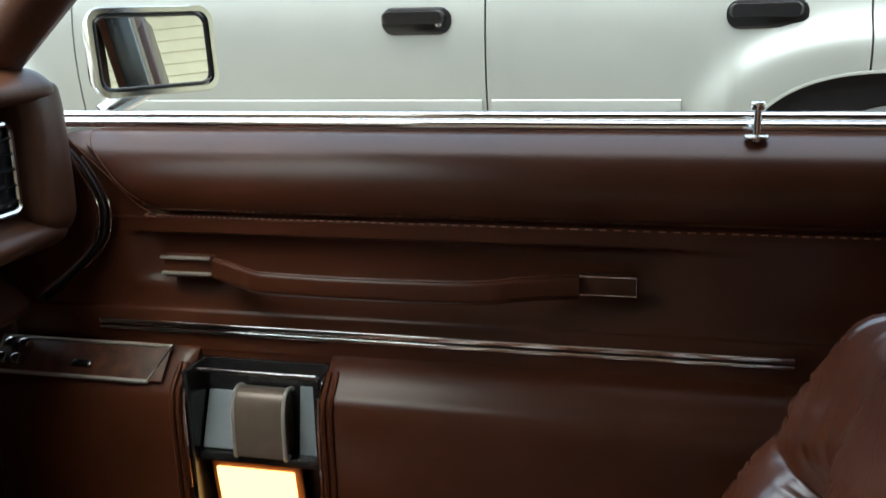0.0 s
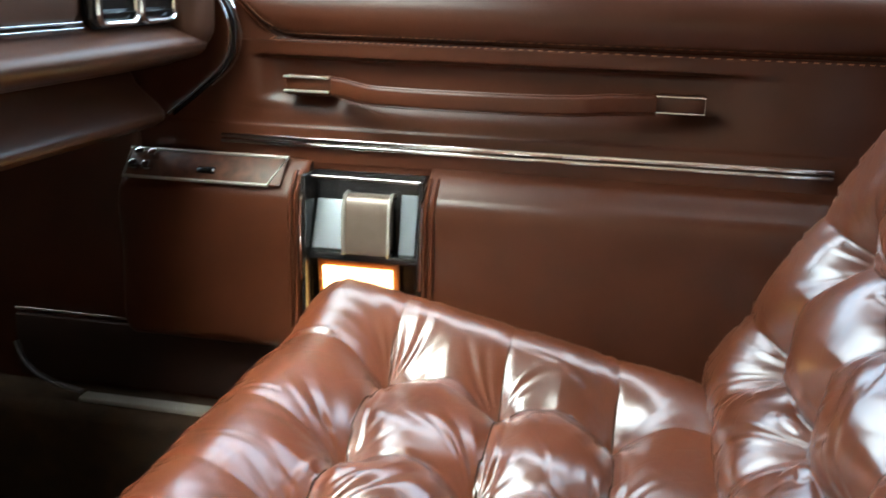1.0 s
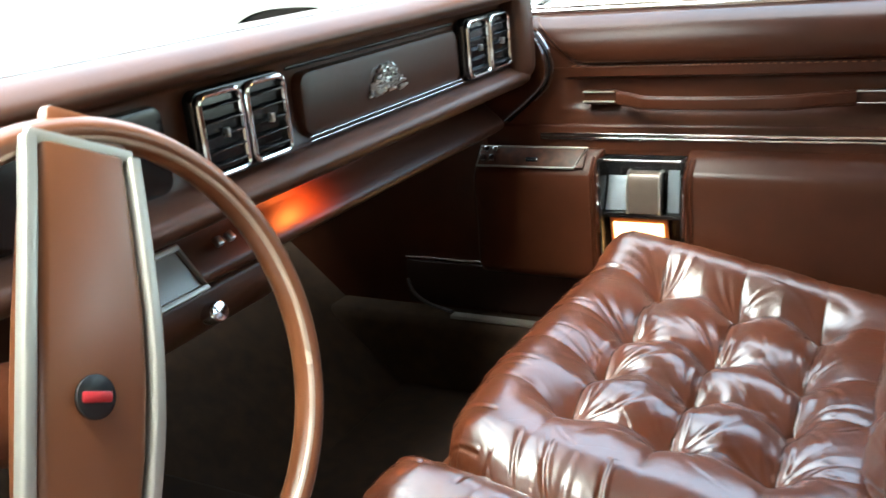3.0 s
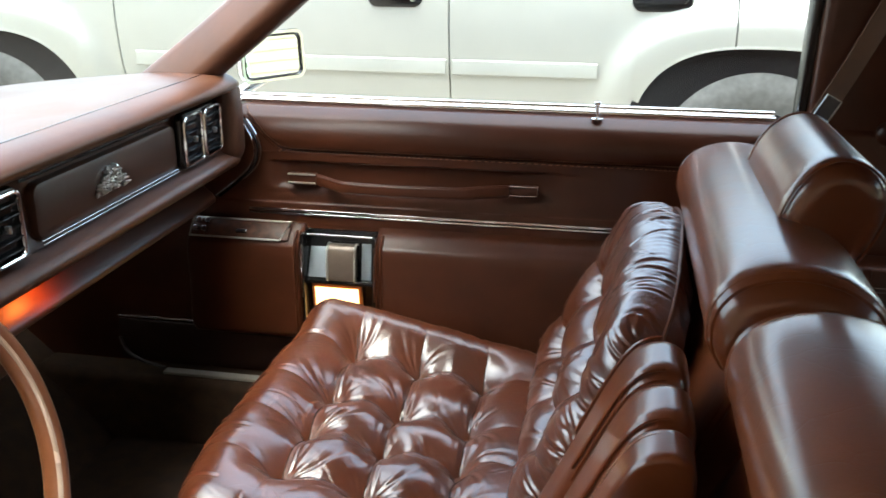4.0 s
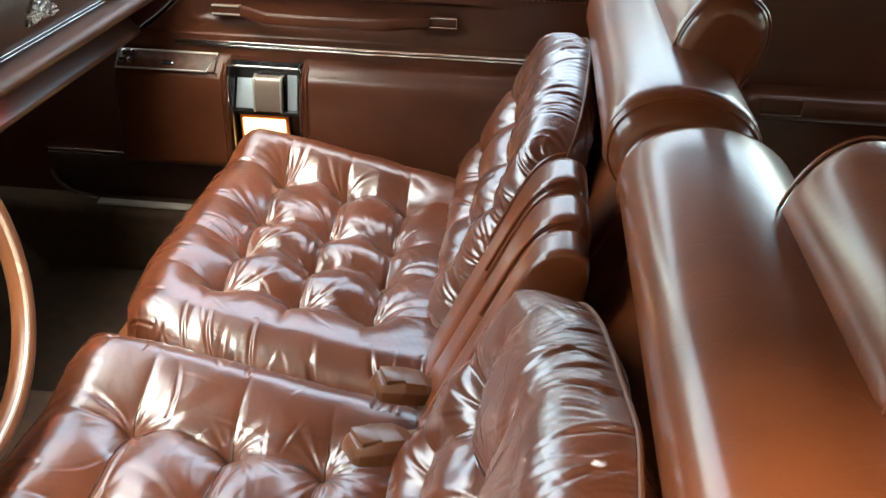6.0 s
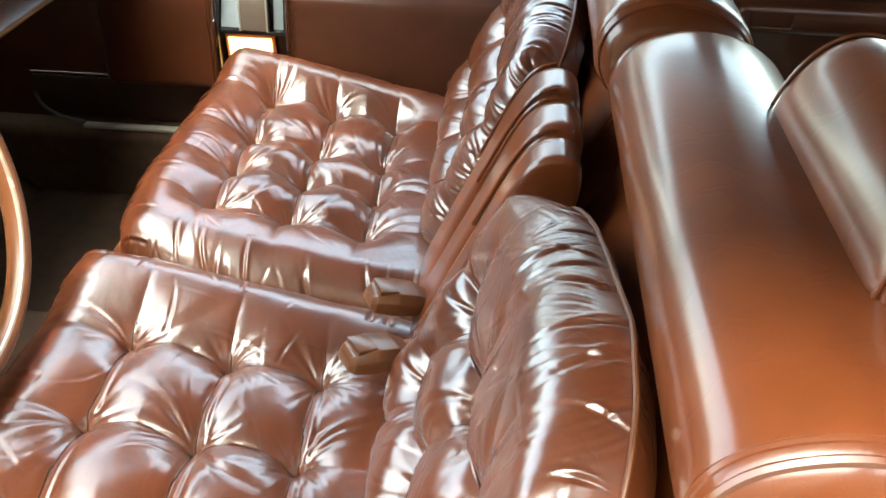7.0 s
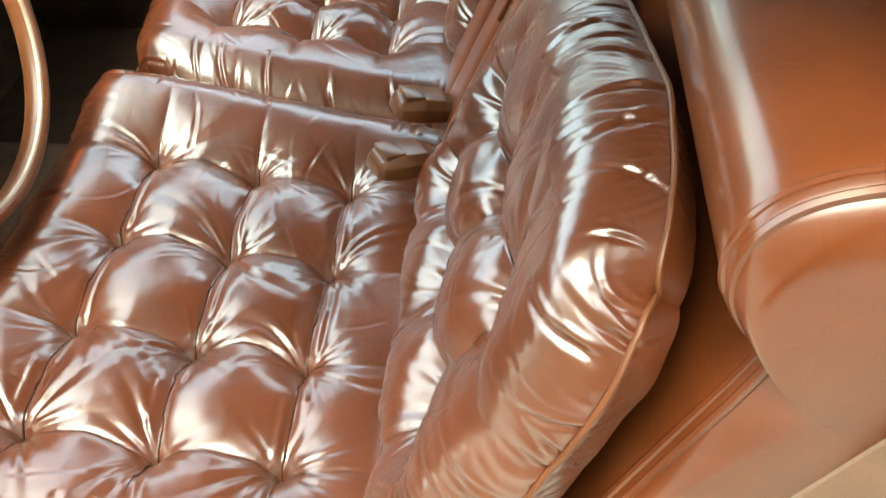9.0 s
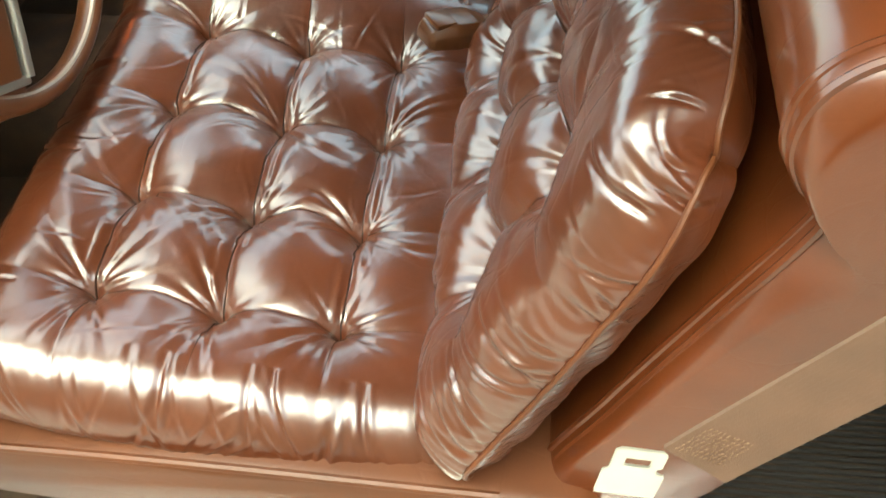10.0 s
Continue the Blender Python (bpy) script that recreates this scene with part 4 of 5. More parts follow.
    return out.reshape(-1, 3), faces.tolist(), spots, courses, rim


COLS = (-0.114, 0.007, 0.124)
SLOPE = 0.175         # the cushion falls this much towards the back


def front_seat(side, label, seed, rows):
    """One half of the split bench, laid out for the passenger and mirrored for the driver."""
    def Y(y):
        return y if side > 0 else across(y)

    def span(a, b):
        return (a, b) if side > 0 else (across(b), across(a))
    seat = empty("front_seat", (0.15, Y(0.40), 0.23), label, "car seat", "split front bench")
    y0, y1 = span(0.052, 0.750)
    v, f, spots, courses, rim = tufted(-0.236, 0.318, y0, y1, 0.062, 0.045, COLS, rows, seed, corner=(1.0 if side > 0 else 0.3, 0.25), plump=1.4 if side > 0 else 0.7, bolster=0.013 if side > 0 else 0.004, lobes=0.22 if side > 0 else 0.10, pit=0.028, fold=0.006, well=0.6 if side > 0 else 0.30, outer=0.75 if side > 0 else 0.45)

    def rest(p):
        """Lays the pad on its sloping base, its outer front corner raised."""
        lift = np.clip((p[:, 1] - (0.60 if side > 0 else -0.13)) / 0.10, 0, 1)
        fore = np.clip((0.25 - p[:, 0]) / 0.45, 0, 1)
        q = p.copy()
        q[:, 2] += 0.540 - SLOPE * p[:, 0] + (1.0 if side > 0 else 0.75) * (0.014 + 0.020 * fore) * lift * lift * (3 - 2 * lift)
        return q
    v = rest(v)
    # thin dark tubes paint the shade into the cushion's seams and folds
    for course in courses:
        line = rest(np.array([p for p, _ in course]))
        adopt(part("seam", sweep([tuple(p) for p in line], ring(0.0012, 6), sizes=[s for _, s in course]), CREASE_SHADE), seat)
    adopt(mesh_of("cushion", v, f, HIDE, label="button-tufted glossy brown leather cushion"), seat)
    for c, q in spots:
        adopt(part("button", cyl(0.0070, 0.005, (c, q, 0.540 - SLOPE * c - 0.046), (0, 10, 0), 14, 0.002), HIDE), seat)
    # piping and plain base below the cushion
    y0, y1 = span(0.052, 0.768)
    base = rounded([(-0.246, 0.480), (-0.254, 0.44), (-0.240, 0.40), (0.0, 0.37), (0.34, 0.35), (0.37, 0.39), (0.345, 0.462), (0.0, 0.480)], 50)
    adopt(part("seat_base", loaf(base, y0, y1, 0.014, 6, centre=(0.05, 0.43)), HIDE_BASE, label="plain brown leather seat base"), seat)
    for y in span(0.054, 0.765):
        pts = glide([(-0.225, y, 0.484), (0.0, y, 0.482), (0.29, y, 0.468)], 24)
        adopt(part("piping", sweep(pts, ring(0.0045, 8)), HIDE_BASE), seat)
    adopt(part("seat_frame", box((0.46, 0.56, 0.14), (0.06, Y(0.40), 0.295), 0.02), BLACK, label="dark steel seat frame"), seat)
    for y in span(0.066, 0.730):
        adopt(part("side_trim", box((0.44, 0.008, 0.035), (-0.02, y, 0.398), 0.003, turn=(0, 6, 0)), CHROME, label="chrome side trim"), seat)
    # back cushion
    th = radians(27)
    y0, y1 = (0.178, 0.728) if side > 0 else (across(0.728), -0.104)
    outer, long = (y1, y1 - y0) if side > 0 else (y0, y1 - y0)
    prow = [outer - side * q for q in (0.135, 0.278, 0.424)]
    v, f, spots, courses, rim = tufted(-0.052, 0.362, y0, y1, 0.056, 0.030, (0.062, 0.188), prow, seed + 20, long_folds=5, seam=0.0180, pit=0.038, gather=0.0022, bolster=0.006, corner=(0.25, 1.4), fold=0.006, plump=1.8, lobes=0.85)
    e2, nrm = np.array([math.sin(th), 0, math.cos(th)]), np.array([-math.cos(th), 0, math.sin(th)])
    org = np.array([0.222, 0, 0.556])

    def stand(p):
        """Leans the pillow on the shell: its upper edge falls towards the middle of the car, its outer end splays out below."""
        u = 1 - np.abs(p[:, 1] - outer) / long
        up = np.where(p[:, 0] > 0, p[:, 0] * (0.85 + 0.15 * np.clip(1.6 * u, 0, 1)), p[:, 0])
        q = org + up[:, None] * e2 + p[:, 2:] * nrm
        q[:, 1] = p[:, 1] + side * 0.040 * np.clip(u, 0, 1) * (0.5 - (p[:, 0] - 0.15) / 0.38)
        return q
    w = stand(v)
    # the pillow's creases get their shade from dark tubes as well
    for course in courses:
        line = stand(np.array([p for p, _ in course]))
        adopt(part("seam", sweep([tuple(p) for p in line], ring(0.0011, 6), up=tuple(nrm), sizes=[s for _, s in course]), CREASE_SHADE), seat)
    adopt(mesh_of("back_pillow", w, [q[::-1] for q in f], HIDE, label="loose button-tufted brown leather back pillow"), seat)
    for c, q in spots:
        p = stand(np.array([[c, q, -0.050]]))[0]
        adopt(part("button", cyl(0.0075, 0.005, tuple(p), (0, -63, 0), 14, 0.002), HIDE), seat)
    adopt(part("piping", sweep([tuple(p) for p in stand(rim)], ring(0.0024, 8), up=tuple(nrm), closed=True), HIDE_BASE), seat)
    # shell behind it
    y0, y1 = span(0.060, 0.744)
    prof = rounded([(0.325, 0.43), (0.372, 0.55), (0.432, 0.685), (0.470, 0.772), (0.482, 0.802), (0.480, 0.818), (0.462, 0.832), (0.449, 0.862), (0.455, 0.900), (0.484, 0.928), (0.538, 0.940), (0.597, 0.926), (0.636, 0.886), (0.634, 0.81), (0.558, 0.66), (0.50, 0.52), (0.46, 0.42), (0.39, 0.38)], 110)
    if side > 0:
        prof = [(a - 0.012, b + 0.006) for a, b in prof]
    mid = (0.525, 0.75)
    adopt(part("backrest_shell", loaf(prof, y0, y1, 0.048, 9, centre=mid), HIDE_SMOOTH, label="smooth rolled brown leather backrest"), seat)
    for y, s in zip(span(0.060, 0.744), (1, -1)):
        c = Vector((mid[0], 0, mid[1]))
        pts = []
        for a, b in prof:
            d = Vector((a, 0, b)) - c
            q = c + d * (1 - 0.0060 / d.length)
            pts.append((q.x, y + s * 0.032, q.z))
        adopt(part("piping", sweep(pts, ring(0.0042, 8), up=(0, 1, 0), closed=True), HIDE_SMOOTH), seat)
        pts = [(mid[0] + (a - mid[0]) * 0.972, y + s * 0.020, mid[1] + (b - mid[1]) * 0.985) for a, _, b in pts]
        adopt(part("piping", sweep(pts, ring(0.0036, 6), up=(0, 1, 0), closed=True), HIDE_SMOOTH), seat)
    # headrest
    y0, y1 = span(0.262, 0.588)
    hx, hz = (0.602, 0.970) if side > 0 else (0.648, 0.954)
    lean_back = radians(24)
    arch = [(-0.052, -0.078), (-0.066, -0.03), (-0.058, 0.022), (-0.032, 0.054), (0.004, 0.062), (0.040, 0.048), (0.062, 0.012), (0.066, -0.04), (0.054, -0.085), (0.0, -0.098)]
    arch = [(0.90 * a, 0.90 * b - 0.004) for a, b in arch]
    head = rounded([(hx + a * math.cos(lean_back) + b * math.sin(lean_back), hz + b * math.cos(lean_back) - a * math.sin(lean_back)) for a, b in arch], 56)
    adopt(part("headrest", loaf(head, y0, y1, 0.030, 8, centre=(hx, hz - 0.02)), HIDE_SMOOTH, label="rolled brown leather headrest"), seat)
    for y, s in zip(span(0.262, 0.588), (1, -1)):
        pts = [(hx + (a - hx) * 0.962, y + s * 0.011, hz + (b - hz) * 0.962) for a, b in head]
        adopt(part("piping", sweep(pts, ring(0.0020, 8), up=(0, 1, 0), closed=True), HIDE_SMOOTH), seat)
    for y in (0.36, 0.49):
        adopt(part("headrest_post", cyl(0.006, 0.08, (hx, Y(y), 0.91), n=14), CHROME), seat)
    # folded centre armrest
    y0, y1 = (0.051, 0.155) if side > 0 else (-0.056, 0.046)
    arm = rounded([(0.225, 0.505), (0.260, 0.60), (0.305, 0.70), (0.345, 0.785), (0.372, 0.822), (0.405, 0.830), (0.425, 0.808), (0.415, 0.745), (0.37, 0.63), (0.325, 0.52), (0.27, 0.48)], 56)
    adopt(part("centre_armrest", loaf(arm, y0, y1, 0.028, 7, centre=(0.325, 0.66)), HIDE_SMOOTH, label="folded brown leather armrest"), seat)
    for y in (y0 + 0.010, y1 - 0.010):
        pts = [(a, y, b) for a, b in arm[10:25]]
        adopt(part("piping", sweep(pts, ring(0.0026, 6), up=(0, 1, 0)), HIDE_SMOOTH), seat)
    if side < 0:
        y0, y1 = -0.112, -0.054
        flat = [(0.325 + (a - 0.325) * 0.96, 0.66 + (b - 0.66) * 0.97) for a, b in arm]
        adopt(part("side_panel", loaf(flat, y0, y1, 0.008, 5, centre=(0.325, 0.66)), HIDE_SMOOTH, label="flat brown leather panel with stitched edge"), seat)
        bm = bmesh.new()
        track = glide([(a - 0.0006, -0.068, b) for a, b in flat[2:24]], 150)
        for a, b in zip(track[::2], track[1::2]):
            sweep([a, b], ring(0.0009, 5), up=(0, 1, 0), bm=bm)
        adopt(tagged(part("stitching", bm, THREAD, label="tan thread stitches"), kind="stuff"), seat)
    return seat


front_seat(1, "glossy brown button-tufted leather passenger seat", 11, (0.218, 0.342, 0.455, 0.616))
front_seat(-1, "glossy brown button-tufted leather driver's seat", 57, (-0.133, -0.273, -0.412, -0.541))

# ---- belts ----
def buckle(at, turn, label):
    b = empty("seat_belt_buckle", at, label, "belt buckle", "buckles between the seats")
    m = pose(*at, *turn)
    # the case widens to a shoulder and narrows again, with flat faces and crisp edges
    own = bmesh.new()
    rows = [(-0.044, 0.015, 0.008, -0.002), (-0.038, 0.021, 0.013, 0.0), (-0.010, 0.027, 0.0165, 0.002), (0.020, 0.025, 0.015, 0.0), (0.040, 0.019, 0.009, -0.003)]
    rings = [[own.verts.new((x, a * w, b * t + up)) for a, b in ((-1, -0.8), (-1, 0.3), (-0.72, 1), (0.72, 1), (1, 0.3), (1, -0.8))] for x, w, t, up in rows]
    for p, q in zip(rings, rings[1:]):
        for k in range(6):
            own.faces.new((p[k], p[(k + 1) % 6], q[(k + 1) % 6], q[k]))
    own.faces.new(rings[0][::-1])
    own.faces.new(rings[-1])
    bmesh.ops.bevel(own, geom=list(own.edges), offset=0.0012, segments=2, profile=0.5, affect="EDGES")
    own.transform(m)
    adopt(part("case", own, BUCKLE), b)
    bm = box((0.026, 0.034, 0.007), (-0.022, 0, 0.0165), 0.0015)
    bm.transform(m)
    adopt(part("push_button", bm, BUCKLE), b)
    bm = box((0.12, 0.044, 0.004), (0.090, 0, -0.006), 0.0015)
    bm.transform(m)
    adopt(part("strap", bm, WEB), b)
    return b


buckle((0.212, -0.028, 0.566), (0, 14, 25), "amber-brown belt buckle lying between the seats")
buckle((0.198, -0.138, 0.562), (0, 10, 35), "amber-brown belt buckle resting on the driver's cushion")

belt = empty("seat_belt", (0.40, -0.79, 0.75), "tan webbing driver's belt with bare steel tongue", "seat belt")
run = glide([(0.405, -0.795, 0.768), (0.418, -0.795, 0.790), (0.448, -0.797, 0.843), (0.482, -0.800, 0.905), (0.546, -0.802, 1.02), (0.636, -0.79, 1.17)], 60)
weave = [(0.0012 + 0.0004 * (k % 2), -0.021 + 0.042 * k / 26) for k in range(27)] + [(-0.0012 - 0.0004 * (k % 2), 0.021 - 0.042 * k / 26) for k in range(27)]
adopt(part("webbing", sweep(run, weave, up=(0.85, -0.15, -0.5)), WEB), belt)
bm = bmesh.new()
rnd = random.Random(8)
for k in range(7):
    for i in range(15):
        u, v = -0.021 + 0.003 * i + rnd.uniform(-0.0008, 0.0008), 0.004 + 0.0042 * k
        own = box((0.0007, 0.0006, 0.0030), (u, -0.0016, v), 0.0003, 1, turn=(0, rnd.uniform(-25, 25), 0))
        join(bm, own)
bm.transform(pose(0.409, -0.7960, 0.774, 0, 30, 0))
adopt(tagged(part("sewing", bm, material("belt_thread", (0.20, 0.11, 0.06), 0.8, 0, 0.1, 100, 0.0), label="pale thread bar-tack sewing"), kind="stuff"), belt)
own = bmesh.new()
outer = [(-0.018, 0.030), (-0.014, 0.034), (0.014, 0.034), (0.018, 0.030), (0.018, 0.012), (0.015, 0.010), (0.015, 0.004), (0.022, 0.000), (0.022, -0.034), (-0.022, -0.034), (-0.022, 0.000), (-0.018, 0.004)]
slot = [(-0.009, 0.022), (0.009, 0.022), (0.009, 0.011), (-0.009, 0.011)]
for y in (-0.001, 0.001):
    loops = []
    for loop in (outer, slot):
        vs = [own.verts.new((a, y, b)) for a, b in loop]
        loops += [own.edges.new((p, q)) for p, q in zip(vs, vs[1:] + vs[:1])]
    bmesh.ops.triangle_fill(own, edges=loops, use_beauty=True)
own.transform(pose(0.373, -0.797, 0.756, 0, 6, 0) @ Matrix.Scale(0.78, 4))
adopt(part("tongue", own, PLATE, label="bare steel belt tongue with a slot"), belt)

belt = empty("seat_belt", (0.62, 0.80, 1.0), "tan webbing passenger belt with bright guide", "seat belt")
run = glide([(0.595, 0.760, 0.915), (0.625, 0.770, 0.972), (0.665, 0.775, 1.05), (0.73, 0.77, 1.20)], 30)
adopt(part("webbing", sweep(run, slab(0.0022, 0.046, 0.001), up=(0.7, 0.5, -0.4)), WEB), belt)
gm = pose(0.628, 0.748, 0.985, 0, 28, 0)
bm = box((0.026, 0.006, 0.050), (0, 0, 0), 0.002)
bm.transform(gm)
adopt(part("guide", bm, GUIDE, label="grey belt guide plate"), belt)
adopt(part("guide_frame", sweep([gm @ Vector(q) for q in ((-0.013, -0.003, -0.025), (0.013, -0.003, -0.025), (0.013, -0.003, 0.025), (-0.013, -0.003, 0.025))], ring(0.0016, 6), up=(0, 1, 0), closed=True), SATIN, label="bright guide frame"), belt)
moved(belt, 0.04, 0.0, 0.010)

# ---- outside mirror ----
mir = empty("door_mirror", (-0.42, 0.92, BELT), "chrome rectangular door mirror on a stalk", "door mirror")
mm = Matrix.Translation((-0.390, 0.955, 1.003)) @ Matrix.Rotation(radians(-32), 4, "Z") @ Matrix.Rotation(radians(-4), 4, "Y")   # local x is the way the glass looks


def mirror_ring(dx, w, h, r):
    return [mm @ Vector((dx, p, q)) for p, q in slab(w, h, r, 5)]


own = bmesh.new()
rings = [[own.verts.new(p) for p in mirror_ring(dx, w, h, r)] for dx, w, h, r in
         ((-0.050, 0.08, 0.045, 0.02), (-0.042, 0.125, 0.075, 0.025), (-0.020, 0.152, 0.096, 0.02), (0.0, 0.162, 0.103, 0.018), (0.004, 0.160, 0.101, 0.018), (0.004, 0.148, 0.089, 0.014), (-0.002, 0.146, 0.087, 0.014))]
for a, b in zip(rings, rings[1:]):
    for j in range(len(a)):
        own.faces.new((a[j], a[(j + 1) % len(a)], b[(j + 1) % len(a)], b[j]))
own.faces.new(rings[0][::-1])
adopt(part("housing", own, CHROME), mir)
own = bmesh.new()
own.faces.new([own.verts.new(p) for p in mirror_ring(0.000, 0.1475, 0.0885, 0.014)])
adopt(part("mirror_glass", own, MIRROR, label="clear mirror glass"), mir)
pts = [mm @ Vector((0.001, p, q)) for p, q in slab(0.142, 0.083, 0.014, 5)]
adopt(part("gasket", sweep(pts, ring(0.0022, 6), up=(1, 0, 0), closed=True), BLACK), mir)
adopt(part("stalk", sweep(glide([(-0.405, 0.962, 0.962), (-0.430, 0.945, 0.946), (-0.450, 0.925, BELT + 0.004)], 12), slab(0.018, 0.026, 0.008), up=(1, 0, 0)), CHROME), mir)
moved(mir, 0.011, 0.026, 0.023)


# ---- the sport utility vehicle parked alongside ----
suv = empty("parked_suv", (0.0, 3.5, 0.0), "pewter-grey four-door sport utility vehicle, parked", "car")
REAR, FRONT, ARCH, ARCH_W = (0.876, 0.378), (-2.43, 0.378), 0.470, 0.490


def side_y(x, z):
    """The body side's distance at a place."""
    y = 2.690 + 0.05 * max(0, (z - 0.95) / 0.25) ** 2 + 0.075 * max(0, (0.95 - z) / 0.4) ** 2
    for cx, cz in (REAR, FRONT):
        d = (abs((x - cx) / ARCH_W) ** 2.8 + abs((z - cz) / ARCH) ** 2.8) ** (1 / 2.8)
        y -= 0.050 / (1 + math.exp(min((d - 1.27) / 0.040, 40)))
    return y


def arch_z(dx):
    """Height of the flat-topped wheel arch at a distance from the hub."""
    return ARCH * max(0.0, 1 - abs(dx / ARCH_W) ** 2.8) ** (1 / 2.8)


def body_panel(name, x0, x1, z0, z1, label=""):
    own = bmesh.new()
    nx, nz = max(8, int((x1 - x0) / 0.025)), 34
    grid = []
    for i in range(nx + 1):
        x = x0 + (x1 - x0) * i / nx
        lo = z0
        for cx, cz in (REAR, FRONT):
            if abs(x - cx) < ARCH_W:
                lo = max(lo, cz + arch_z(x - cx))
        grid.append([own.verts.new((x, side_y(x, lo + (z1 - lo) * k / nz), lo + (z1 - lo) * k / nz)) for k in range(nz + 1)])
    back = [[own.verts.new(v.co + Vector((0, 0.02, 0))) for v in (col[0], col[-1])] for col in grid]
    for i in range(nx):
        for k in range(nz):
            own.faces.new((grid[i][k], grid[i + 1][k], grid[i + 1][k + 1], grid[i][k + 1]))
        own.faces.new((back[i][0], back[i + 1][0], grid[i + 1][0], grid[i][0]))
    for i in (0, nx):
        own.faces.new([grid[i][k] for k in range(nz + 1)] + [back[i][1], back[i][0]])
    return adopt(part(name, own, SILVER, label=label), suv)


body_panel("front_fender", -3.10, -1.778, 0.42, 1.10)
body_panel("front_door", -1.772, -0.340, 0.38, 1.14)
body_panel("rear_door", -0.334, 0.760, 0.38, 1.14)
body_panel("rear_quarter", 0.766, 1.95, 0.42, 1.14)
core = box((4.9, 1.55, 0.62), (-0.55, 3.58, 0.80), 0.06, 3)
adopt(part("body_core", core, BLACK), suv)
adopt(part("cabin", box((3.3, 1.45, 0.62), (0.20, 3.60, 1.42), 0.16, 4), DARK_GLASS, label="dark glazed cabin"), suv)
adopt(part("roof", box((3.0, 1.35, 0.08), (0.25, 3.60, 1.74), 0.04, 3), SILVER), suv)
adopt(part("bonnet", box((1.35, 1.55, 0.10), (-2.45, 3.58, 1.09), 0.05, 4), SILVER), suv)
for x, w in ((-1.72, 0.09), (-0.34, 0.10), (0.74, 0.11), (1.75, 0.14)):
    adopt(part("window_pillar", box((w, 0.03, 0.60), (x, 2.86, 1.42), 0.01, turn=(-12, 0, 0)), SILVER), suv)
# mouldings
for x0, x1 in ((-1.70, -0.352), (-0.322, 0.255)):
    pts = [(x, side_y(x, 0.735) - 0.004, 0.735) for x in np.linspace(x0, x1, 24)]
    adopt(part("side_moulding", sweep(pts, slab(0.016, 0.062, 0.006)), SILVER, label="body-side moulding"), suv)
# handles
def oval(w, h, r, deep, at):
    """A pad with a rounded outline facing the lawn side, its rim softened."""
    own = bmesh.new()
    rings = [[own.verts.new((at[0] + a * s, at[1] - dy, at[2] + b * s)) for a, b in slab(w, h, r, 8)] for dy, s in ((0, 1), (deep * 0.7, 1), (deep, 0.93))]
    for p, q in zip(rings, rings[1:]):
        for k in range(len(p)):
            own.faces.new((p[k], p[(k + 1) % len(p)], q[(k + 1) % len(p)], q[k]))
    own.faces.new(rings[-1])
    return own


for x in (-0.555, 0.485):
    y = side_y(x, 1.01)
    adopt(part("handle_recess", oval(0.225, 0.085, 0.040, 0.008, (x, y, 1.010)), BLACK), suv)
    adopt(part("door_handle", oval(0.200, 0.040, 0.016, 0.030, (x - 0.006, y - 0.006, 1.020)), BLACK, label="black pull handle"), suv)
adopt(part("key_lock", cyl(0.010, 0.006, (-0.482, side_y(-0.465, 1.00) - 0.010, 1.000), (90, 0, 0), 18, 0.002), CHROME), suv)
for cx, cz in (REAR, FRONT):
    y = 2.635
    arc = []
    for a in np.linspace(-1, 1, 60):
        dx = ARCH_W * math.copysign(1 - (1 - abs(a)) ** 2, a) * 0.999
        arc.append((cx + dx, side_y(cx + dx, cz + arch_z(dx)) + 0.003, cz + arch_z(dx)))
    adopt(part("arch_lip", sweep(arc, slab(0.010, 0.008, 0.003), up=(0, 1, 0)), SILVER), suv)
    well = cyl(ARCH_W + 0.05, 0.30, (cx, 2.84, cz), (90, 0, 0), 48)
    adopt(part("wheel_well", well, BLACK), suv)
    own = bmesh.new()
    prof = [(0.235, 0.10), (0.30, 0.125), (0.365, 0.118), (0.394, 0.090), (0.400, 0.0), (0.394, -0.090), (0.365, -0.118), (0.30, -0.125), (0.235, -0.10)]
    rings = [[own.verts.new((cx + r * math.cos(a), 2.79 + d, cz - 0.01 + r * math.sin(a))) for r, d in prof] for a in np.linspace(0, 2 * math.pi, 65)[:-1]]
    for a, b in zip(rings, rings[1:] + rings[:1]):
        for j in range(len(prof)):
            own.faces.new((a[j], a[(j + 1) % len(prof)], b[(j + 1) % len(prof)], b[j]))
    for k in range(96):
        a = 2 * math.pi * k / 96
        box((0.006, 0.020, 0.008), (cx + 0.388 * math.cos(a), 2.700, cz - 0.01 + 0.388 * math.sin(a)), 0.002, 1, turn=(0, 90 - math.degrees(a), 0), bm=own)
    tyre = adopt(part("wheel", own, HAZED_RUBBER, label="road tyre on a grey rim, its black lifted to grey for window haze"), suv)
    rim_ob = part("wheel_rim", cyl(0.237, 0.16, (cx, 2.79, cz - 0.01), (90, 0, 0), 40, 0.02), STEEL)
    rim_ob.parent = tyre
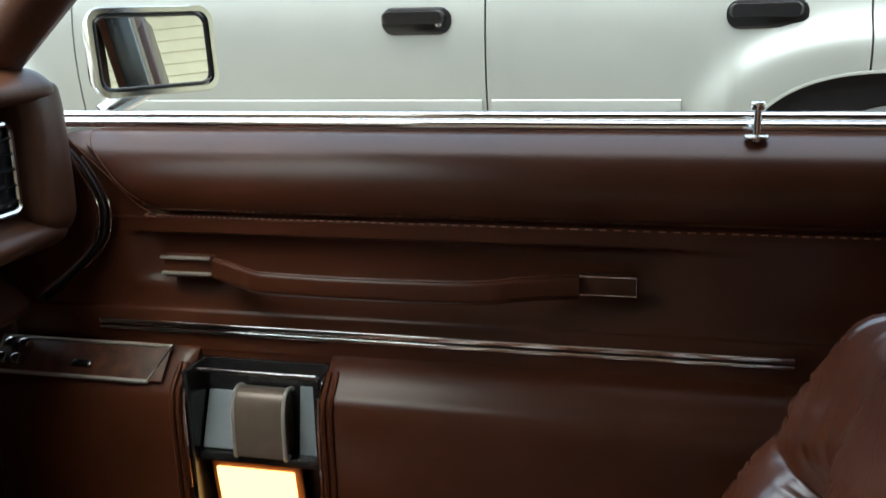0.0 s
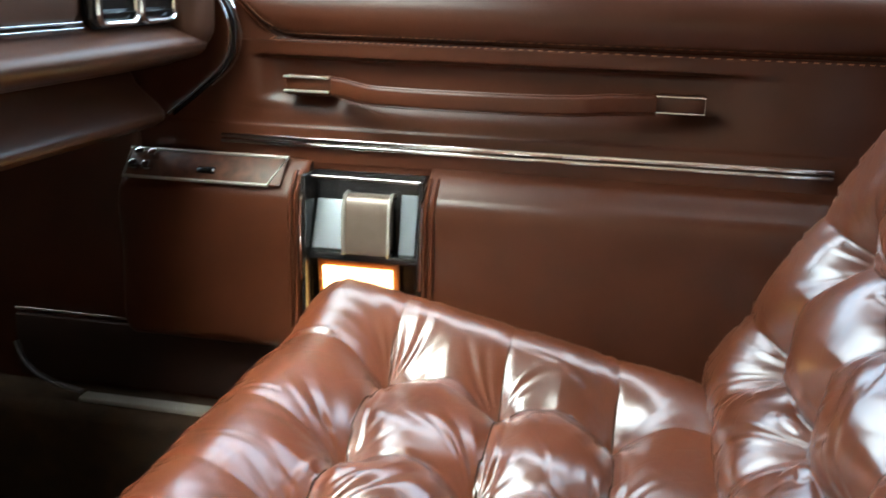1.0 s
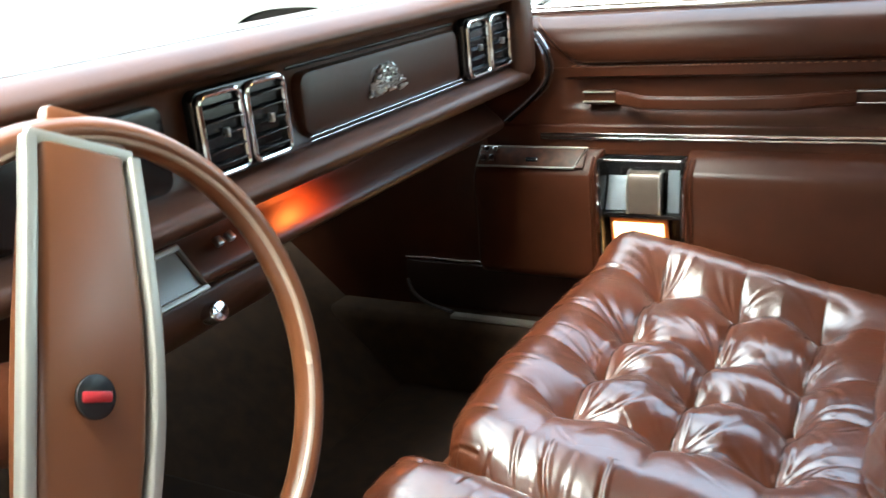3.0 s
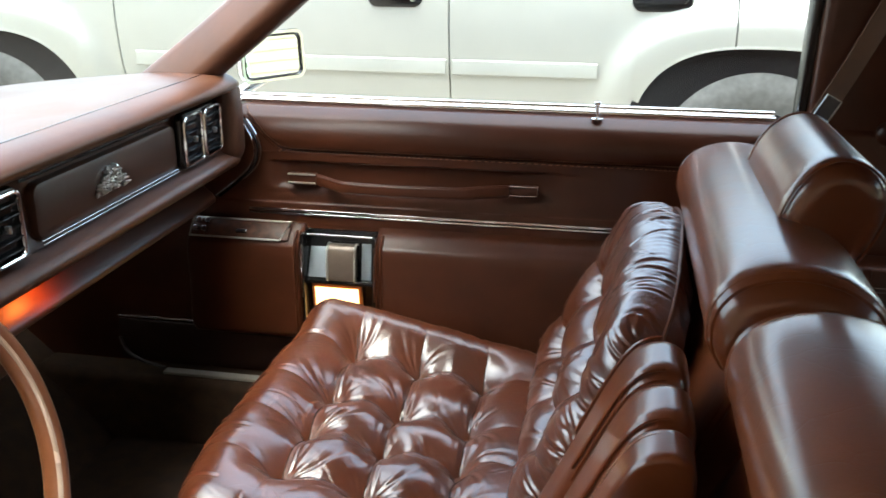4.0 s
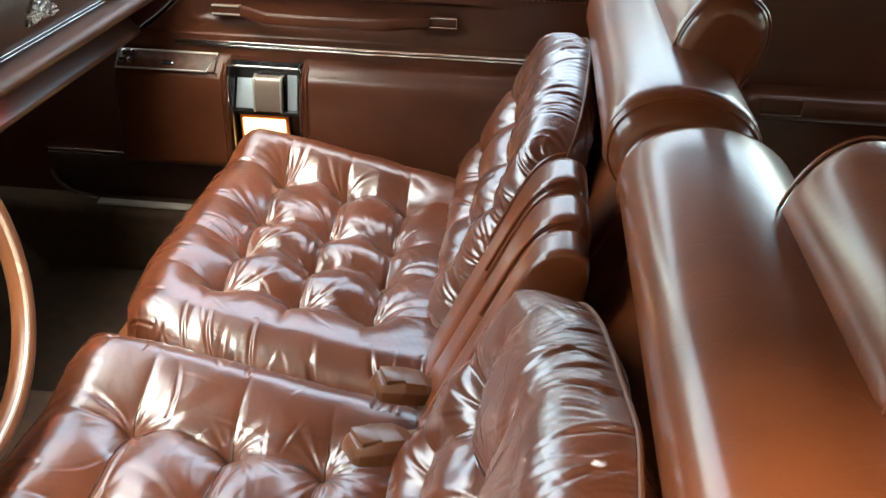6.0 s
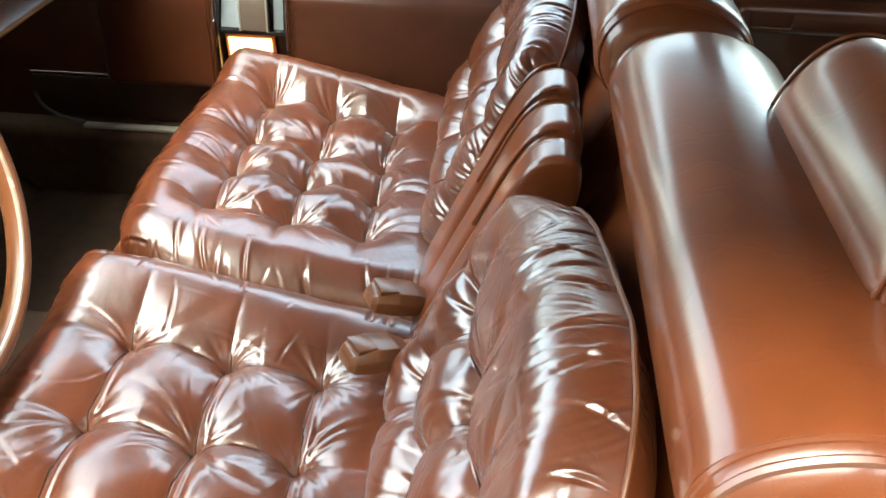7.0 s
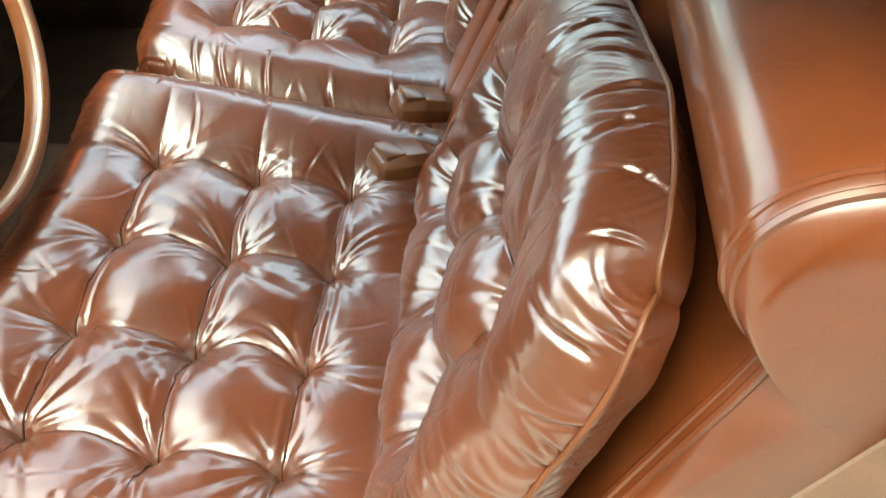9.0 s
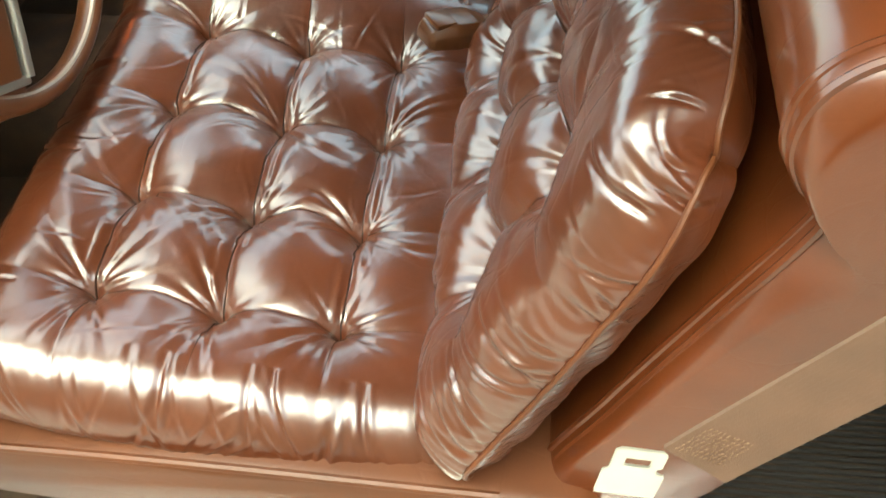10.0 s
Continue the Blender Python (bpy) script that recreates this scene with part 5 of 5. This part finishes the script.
adopt(part("head_lamp", box((0.10, 0.20, 0.16), (-3.08, 2.86, 0.92), 0.03, 3), WHITE_TRIM), suv)
adopt(part("bumper", box((0.22, 1.75, 0.26), (-3.12, 3.58, 0.55), 0.06, 3), SILVER), suv)

moved(suv, -0.006, 0.155, 0.012)

# ---- house seen in the door mirror ----
house = empty("house", (11.0, 2.0, 0.0), "cream clapboard house with a dark window", "house")
for k in range(26):
    adopt(part("siding_board", box((0.03, 9.0, 0.150), (10.0, 0.5, 0.20 + 0.135 * k), 0.004, 1, turn=(0, 6, 0)), SIDING), house)
adopt(part("wall", box((5.0, 8.9, 3.6), (12.55, 0.5, 1.8), 0.02), SIDING), house)
adopt(part("roof", box((6.2, 9.6, 0.2), (12.4, 0.5, 3.9), 0.05, turn=(0, -16, 0)), SHINGLE), house)
PAINT = material("white_paint", (0.8, 0.8, 0.78), 0.5)
SHUTTER = material("green_paint", (0.16, 0.36, 0.10), 0.5, 0, 0.1, 6, 0.1, 100)
for y in (-3.2, 4.9):
    w = adopt(part("window", box((0.05, 1.1, 1.5), (9.95, y, 2.0), 0.01), DARK_GLASS), house)
    for z in (1.22, 2.0, 2.78):
        part("window_frame", box((0.08, 1.25, 0.09), (9.94, y, z), 0.01), PAINT).parent = w
    for dy in (-0.85, 0.85):
        s = adopt(part("shutter", box((0.05, 0.42, 1.6), (9.95, y + dy, 2.0), 0.01), PAINT), house)
        for k in range(12):
            part("slat", box((0.03, 0.40, 0.06), (9.91, y + dy, 1.30 + 0.127 * k), 0.005, 1, turn=(0, 25, 0)), SHUTTER).parent = s
s = adopt(part("louvred_door", box((0.05, 0.50, 2.1), (9.95, 1.30, 1.10), 0.01), PAINT, label="green and white louvred door"), house)
for k in range(13):
    part("slat", box((0.03, 0.46, 0.07), (9.91, 1.30, 0.35 + 0.145 * k), 0.005, 1, turn=(0, 25, 0)), SHUTTER).parent = s
bm = box((30, 14, 0.06), (24, 14, 0.03), 0.01)
tagged(part("lawn", bm, GRASS), "green mown lawn behind the house", "lawn", kind="structure")
